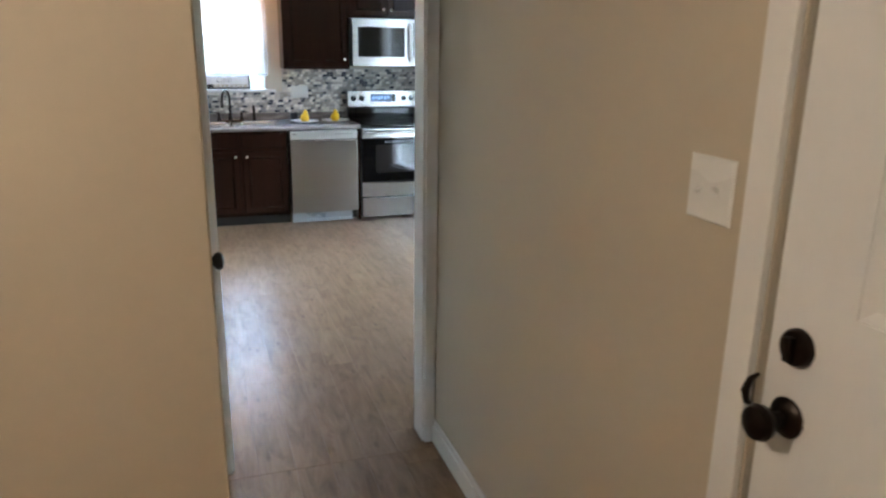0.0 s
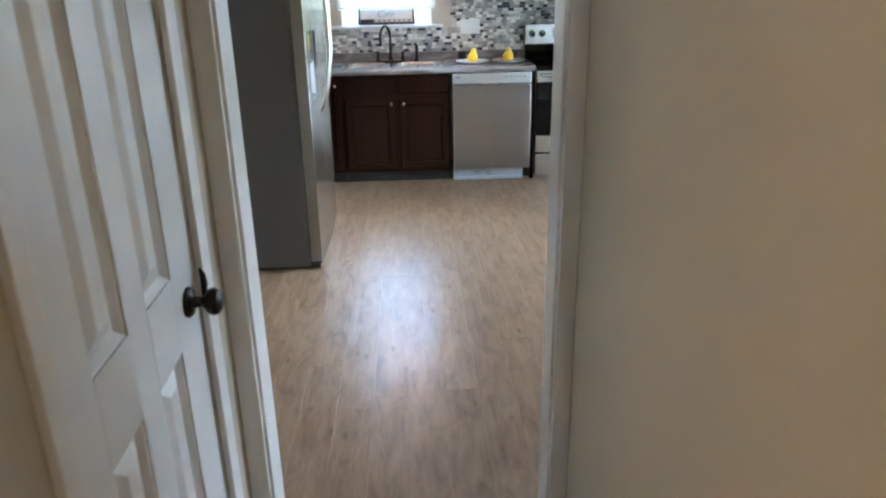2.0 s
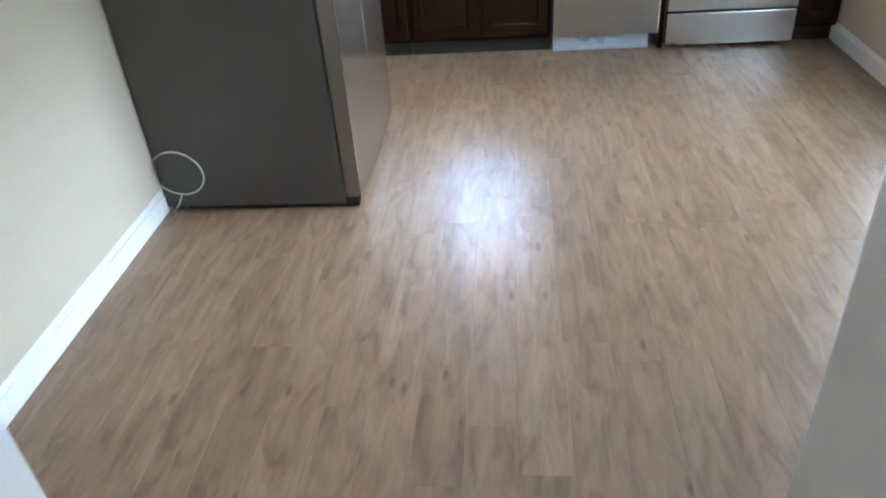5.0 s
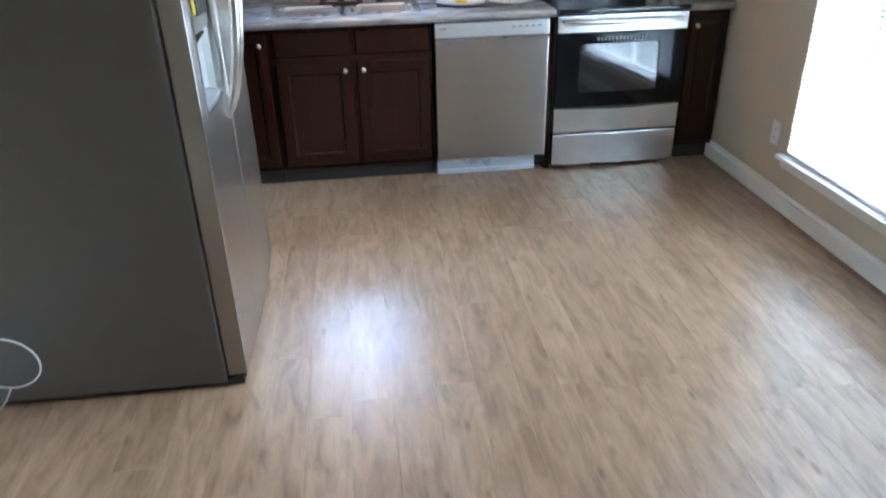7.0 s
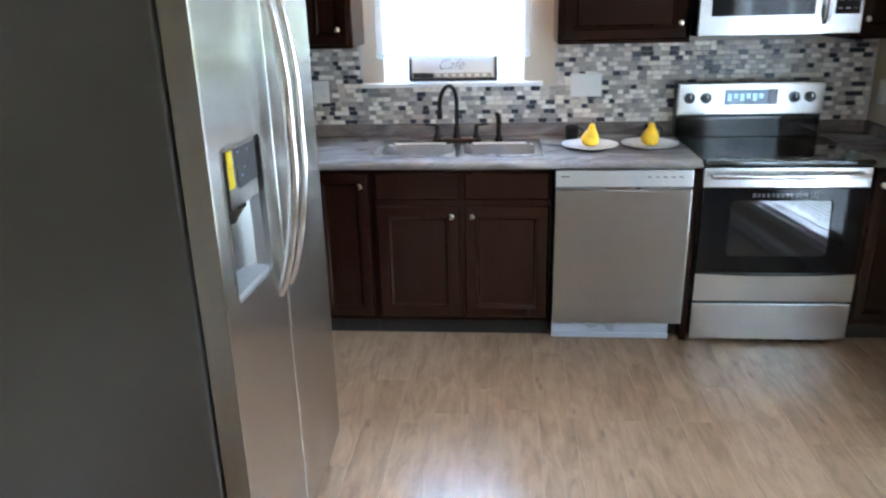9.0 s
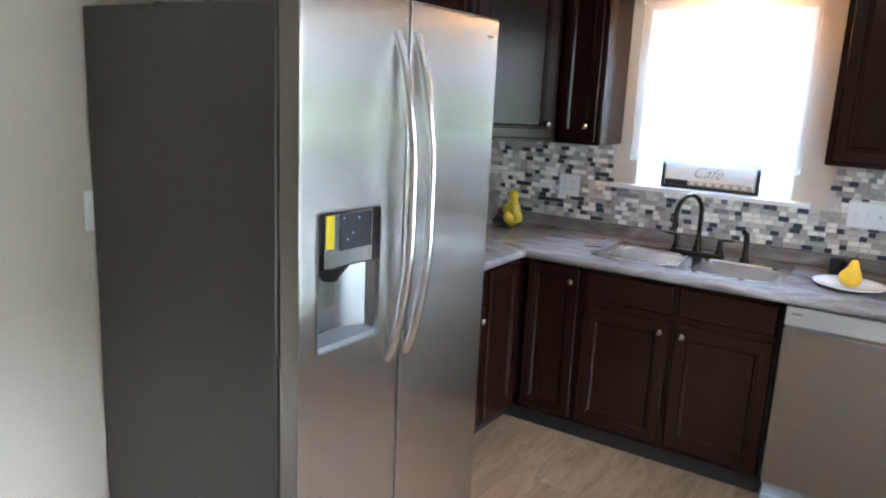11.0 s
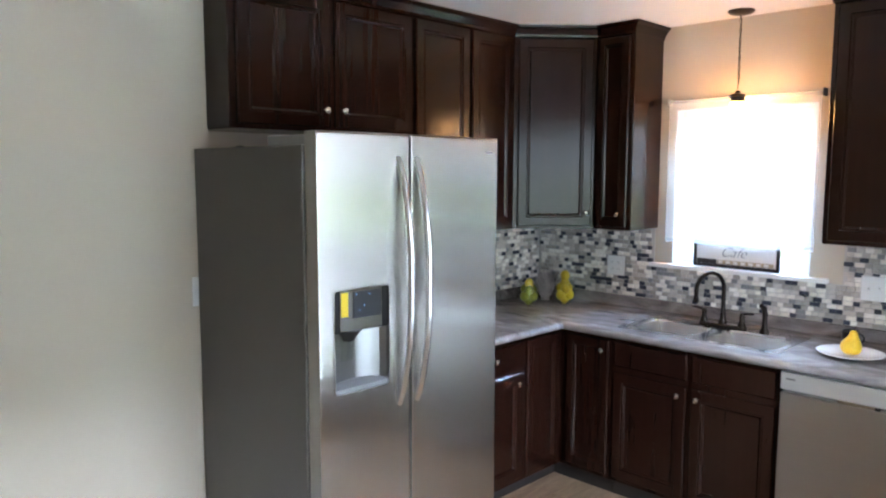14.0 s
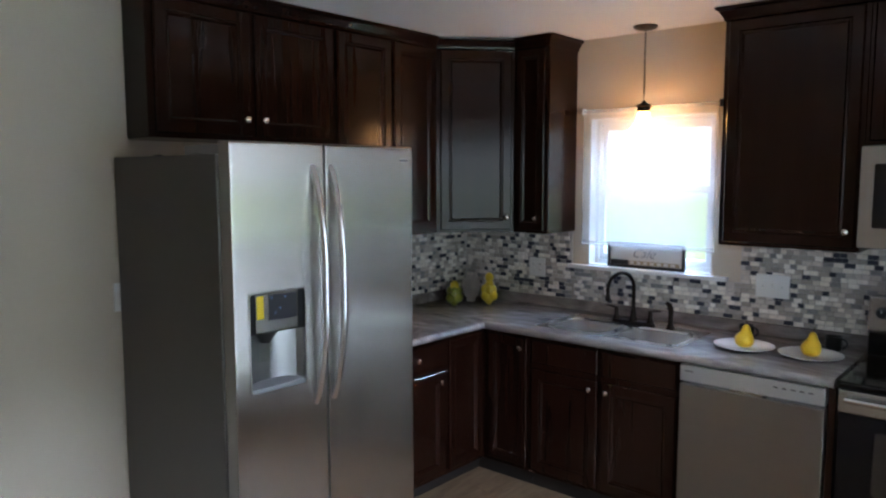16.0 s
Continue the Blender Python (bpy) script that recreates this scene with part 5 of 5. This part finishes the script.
def fruit_jar(x, y, skin, count, label, seed):
    rnd = random.Random(seed)
    j = thing("fruit_jar", (x, y, CT), label, "jar", "fruit jars in the corner")
    bm = bmesh.new()
    prof = [(0.0, 0.001), (0.036, 0.001), (0.044, 0.010), (0.060, 0.042), (0.065, 0.075), (0.058, 0.112), (0.044, 0.138), (0.040, 0.150), (0.047, 0.160)]
    lathe(bm, prof, (x, y, CT), (0, 0, 1), 28)
    bm.faces.ensure_lookup_table()
    bmesh.ops.delete(bm, geom=[f for f in bm.faces if len(f.verts) > 4], context="FACES_ONLY")
    g = part("glass", bm, GLASS, j, "clear glass jar", True)
    g.visible_shadow = False
    spots = [(0, 0, 0.030)] + [(0.030 * math.cos(t), 0.030 * math.sin(t), 0.054) for t in (0.3, 2.4, 4.5)] + [(0.026 * math.cos(t), 0.026 * math.sin(t), 0.092) for t in (1.3, 3.4, 5.5)] + [(0.004, 0.0, 0.128), (0.0, 0.004, 0.168)]
    for dx, dy, dz in spots[:count]:
        bm = bmesh.new()
        r = 0.0268 + rnd.uniform(-0.0015, 0.0015)
        ball(bm, (x + dx, y + dy, CT + dz), r, (1, 1, 1.12), 14)
        part("fruit", bm, LEMON if skin is LIME and dz > 0.12 else skin, j, smooth=True)


fruit_jar(-0.315, 6.815, LIME, 8, "glass jar of green and yellow limes", 3)
fruit_jar(-0.195, 7.010, LEMON, 9, "glass jar heaped with yellow lemons", 5)
cone = thing("silver_artichoke", (-0.355, 7.03, CT), "silver leaf artichoke ornament in the counter corner", "ornament")
bm = bmesh.new()
rnd = random.Random(11)
for ring in range(8):
    z = 0.030 + ring * 0.017
    rr = 0.052 * math.sin(math.pi * (ring + 1.4) / 10)
    for k in range(9):
        a_ = 2 * math.pi * (k + 0.5 * (ring % 2)) / 9
        c0 = Vector((-0.355 + rr * math.cos(a_), 7.03 + rr * math.sin(a_), CT + z))
        out = Vector((math.cos(a_), math.sin(a_), 0))
        side = Vector((-out.y, out.x, 0)) * 0.019
        tip = c0 + out * 0.012 + Vector((0, 0, 0.026))
        stack(bm, [[c0 - side - Vector((0, 0, 0.018)), c0 + side - Vector((0, 0, 0.018)), c0 + side * 0.9 - out * 0.006], [tip - side * 0.15, tip + side * 0.15, tip - out * 0.004]])
part("petals", bm, SILVER, cone)
bm = bmesh.new()
lathe(bm, [(0.0, 0.0), (0.030, 0.0), (0.026, 0.008), (0.018, 0.02), (0.045, 0.06), (0.05, 0.09), (0.03, 0.14), (0.0, 0.17)], (-0.355, 7.03, CT), (0, 0, 1), 18)
part("core", bm, SILVER, cone, smooth=True)

# ---- pendant ----
PX, PY = 0.785, 7.06
pd = thing("pendant_lamp", (PX, PY, ZC), "dark bronze pendant lamp with a lit amber glass shade", "pendant lamp")
bm = bmesh.new()
lathe(bm, [(0.0, 0.0), (0.062, 0.0), (0.064, -0.006), (0.050, -0.016), (0.014, -0.024), (0.0, -0.024)], (PX, PY, ZC), (0, 0, 1), 28)
part("canopy", bm, BRONZE, pd, smooth=True)
links_n = 15
for k in range(links_n):
    z = ZC - 0.030 - k * 0.0222
    bm = bmesh.new()
    ring = [(0.0055 * math.cos(t), 0.0135 * math.sin(t)) for t in np.linspace(0, 2 * math.pi, 13)]
    tube(bm, [(PX + p * (k % 2), PY + p * (1 - k % 2), z + q) for p, q in ring], 0.0016, 6)
    part("chain_link", bm, BRONZE, pd)
bm = bmesh.new()
tube(bm, [(PX + 0.003 * math.sin(k), PY + 0.003 * math.cos(k), ZC - 0.02 - k * 0.036) for k in range(11)], 0.0018, 6)
part("cord", bm, BRONZE, pd)
bm = bmesh.new()
lathe(bm, [(0.0, 0.058), (0.010, 0.056), (0.016, 0.044), (0.040, 0.036), (0.042, 0.030), (0.034, 0.024), (0.032, 0.006), (0.038, 0.0), (0.030, 0.0), (0.0, 0.004)], (PX, PY, 2.008), (0, 0, 1), 24)
part("socket_cap", bm, BRONZE, pd, smooth=True)
bm = bmesh.new()
seg = 40
prof = [(0.033, 2.008), (0.036, 1.985), (0.045, 1.955), (0.066, 1.925), (0.098, 1.902), (0.096, 1.900), (0.063, 1.922), (0.042, 1.952), (0.033, 1.983), (0.030, 2.006)]
stack(bm, [[Vector((PX + r * (1 + (0.05 * math.sin(8 * 2 * math.pi * k / seg) if r > 0.06 else 0)) * math.cos(2 * math.pi * k / seg),
                    PY + r * (1 + (0.05 * math.sin(8 * 2 * math.pi * k / seg) if r > 0.06 else 0)) * math.sin(2 * math.pi * k / seg), z)) for k in range(seg)] for r, z in prof], cap=False, close=True)
shade_ob = part("glass_shade", bm, FROST, pd, "lit amber frosted glass shade", True)
shade_ob.visible_shadow = False
bm = bmesh.new()
ball(bm, (PX, PY, 1.955), 0.022, (1, 1, 1.3), 14)
bulb = part("bulb", bm, FROST, pd, "lit bulb", True)
bulb.visible_shadow = False

# ---- ceiling vent ----
VX, VY = 1.09, 5.66
vt = thing("ceiling_vent", (VX, VY, ZC), "round white ceiling vent with ring louvres", "vent")
for r0, r1, z in ((0.135, 0.110, 0.010), (0.100, 0.078, 0.020), (0.068, 0.046, 0.026), (0.036, 0.012, 0.030)):
    bm = bmesh.new()
    stack(bm, [[Vector((VX + r * math.cos(2 * math.pi * k / 32), VY + r * math.sin(2 * math.pi * k / 32), zz)) for k in range(32)]
               for r, zz in ((r0, ZC - 0.002), (r0, ZC - 0.006), (r1, ZC - z), (r1, ZC - z + 0.003))], cap=False, close=True)
    part("louvre_ring", bm, VENTPAINT, vt, smooth=True)
bm = bmesh.new()
lathe(bm, [(0.0, 0), (0.10, 0), (0.10, 0.0015), (0.0, 0.0015)], (VX, VY, ZC - 0.0025), (0, 0, 1), 24)
part("duct", bm, BLACK, vt, "dark duct")

# ---- floor planks ----
PW, PL = 0.137, 1.22
rnd = random.Random(4)
plank_meshes = {}


def plank_mesh(w, l):
    """A plank of a width and length, cut to the centimetre, with eased edges."""
    key = (round(w, 3), round(l, 2))
    if key not in plank_meshes:
        w, l = key
        t = bmesh.new()
        box(t, -w / 2 + 0.0002, w / 2 - 0.0002, -l / 2 + 0.0002, l / 2 - 0.0002, -0.006, 0.0)
        bmesh.ops.bevel(t, geom=[e for e in t.edges if all(v.co.z > -0.001 for v in e.verts)], offset=0.0006, segments=1, affect="EDGES")
        m = bpy.data.meshes.new("plank")
        t.to_mesh(m)
        t.free()
        m.materials.append(PLANK)
        plank_meshes[key] = m
    return plank_meshes[key]


def lay(start, x0, x1, y0, y1):
    """Planks in rows counted from x = start, cut off where the room ends."""
    a = start
    while a < x1:
        lo, hi = max(a, x0), min(a + PW, x1)
        y = y0 - round(rnd.uniform(0.05, PL - 0.05), 2)
        while y < y1 and hi - lo > 0.005:
            s, e = max(y, y0), min(y + PL, y1)
            if e - s > 0.01:
                p = new("plank", plank_mesh(hi - lo, e - s))
                p.parent = floor
                p.location = ((lo + hi) / 2, (s + e) / 2, rnd.uniform(-0.0002, 0.0))
            y += PL
        a += PW


lay(0.737 - 10 * PW, XA - 0.05, XR + 0.05, YN - 0.055, YB + 0.04)
lay(0.737 - 17 * PW, -1.65, HR + 0.05, -1.65, YN - 0.055)

# ---- mosaic backsplash ----
TH, GAP = 0.0212, 0.0022
T0, T1 = CT + 0.0615, UZ
rnd = random.Random(9)


def tile_box(w):
    t = bmesh.new()
    box(t, -w / 2, w / 2, -0.0065, 0.0, -TH / 2, TH / 2)
    bmesh.ops.bevel(t, geom=[e for e in t.edges if all(v.co.y < -0.006 for v in e.verts)], offset=0.0014, segments=1, affect="EDGES")
    m = bpy.data.meshes.new("tile")
    bmesh.ops.recalc_face_normals(t, faces=t.faces)
    t.to_mesh(m)
    t.free()
    m.materials.append(TILE)
    return m


WIDTHS = (0.028, 0.044, 0.036)
tile_meshes = {w: tile_box(w) for w in WIDTHS}
splash = tagged(part("backsplash_1", boxed((XA + 0.003, WX0 - 0.105, YB - 0.0045, YB - 0.0002, T0, T1), (1.268, XR - 0.001, YB - 0.0045, YB - 0.0002, T0, T1),
                (WX0 - 0.105, 1.268, YB - 0.0045, YB - 0.0002, T0, 1.127)), GROUT, None, "grey and cream glass and stone mosaic backsplash"), "", "backsplash", "", "structure")
side_splash = tagged(part("backsplash_2", boxed((XA + 0.0002, XA + 0.0045, 5.772, YB - 0.005, T0, T1)), GROUT, None, "grey and cream mosaic backsplash beside the refrigerator"), "", "backsplash", "", "structure")
rest_v, rest_f = [], []


def loose(o, u, n, w):
    """A joined tile: a bevelled slab at o, along u, raised along n."""
    k = len(rest_v)
    up = Vector((0, 0, 1))
    for inset, h in ((0, 0.0), (0, 0.0051), (0.0014, 0.0065)):
        for a, b in ((-1, -1), (1, -1), (1, 1), (-1, 1)):
            rest_v.append(o + u * (a * (w / 2 - inset)) + up * (b * (TH / 2 - inset)) + n * h)
    for r in (0, 4):
        for i in range(4):
            j = (i + 1) % 4
            rest_f.append((k + r + i, k + r + j, k + r + 4 + j, k + r + 4 + i))
    rest_f.append((k + 8, k + 9, k + 10, k + 11))


made = 0
rows = int((T1 - T0) / (TH + GAP)) + 1
for r in range(rows):
    z = T0 + GAP + TH / 2 + r * (TH + GAP)
    if z + TH / 2 > T1 + 0.001:
        break
    x = XA + 0.008 + rnd.uniform(0, 0.02)
    while x < XR - 0.03:
        w = rnd.choice(WIDTHS)
        x0, x1 = x, x + w
        clear_of = not (z + TH / 2 > 1.126 and x1 > WX0 - 0.106 and x0 < 1.268)
        if clear_of and x1 < XR - 0.004:
            if made < 300 and 1.0 < x0 < 1.9 or made < 300 and 0.25 < x0 < 1.0 and z < 1.12:
                t = new("tile", tile_meshes[w])
                t.parent = splash
                t.location = ((x0 + x1) / 2, YB - 0.0042, z)
                made += 1
            else:
                loose(Vector(((x0 + x1) / 2, YB - 0.0045, z)), Vector((1, 0, 0)), Vector((0, -1, 0)), w)
        x = x1 + GAP
main_count = (len(rest_v), len(rest_f))
me = bpy.data.meshes.new("tiles")
me.from_pydata(rest_v, [], rest_f)
me.materials.append(TILES)
ob = new("tiles", me)
ob.parent = splash
tagged(ob, kind="stuff")
rest_v, rest_f = [], []
for r in range(rows):
    z = T0 + GAP + TH / 2 + r * (TH + GAP)
    if z + TH / 2 > T1 + 0.001:
        break
    y = 5.775 + rnd.uniform(0, 0.02)
    while y < YB - 0.02:
        w = rnd.choice(WIDTHS)
        if y + w < YB - 0.012:
            loose(Vector((XA + 0.0045, y + w / 2, z)), Vector((0, 1, 0)), Vector((1, 0, 0)), w)
        y += w + GAP
me = bpy.data.meshes.new("tiles")
me.from_pydata(rest_v, [], rest_f)
me.materials.append(TILES)
ob = new("tiles", me)
ob.parent = side_splash
tagged(ob, kind="stuff")
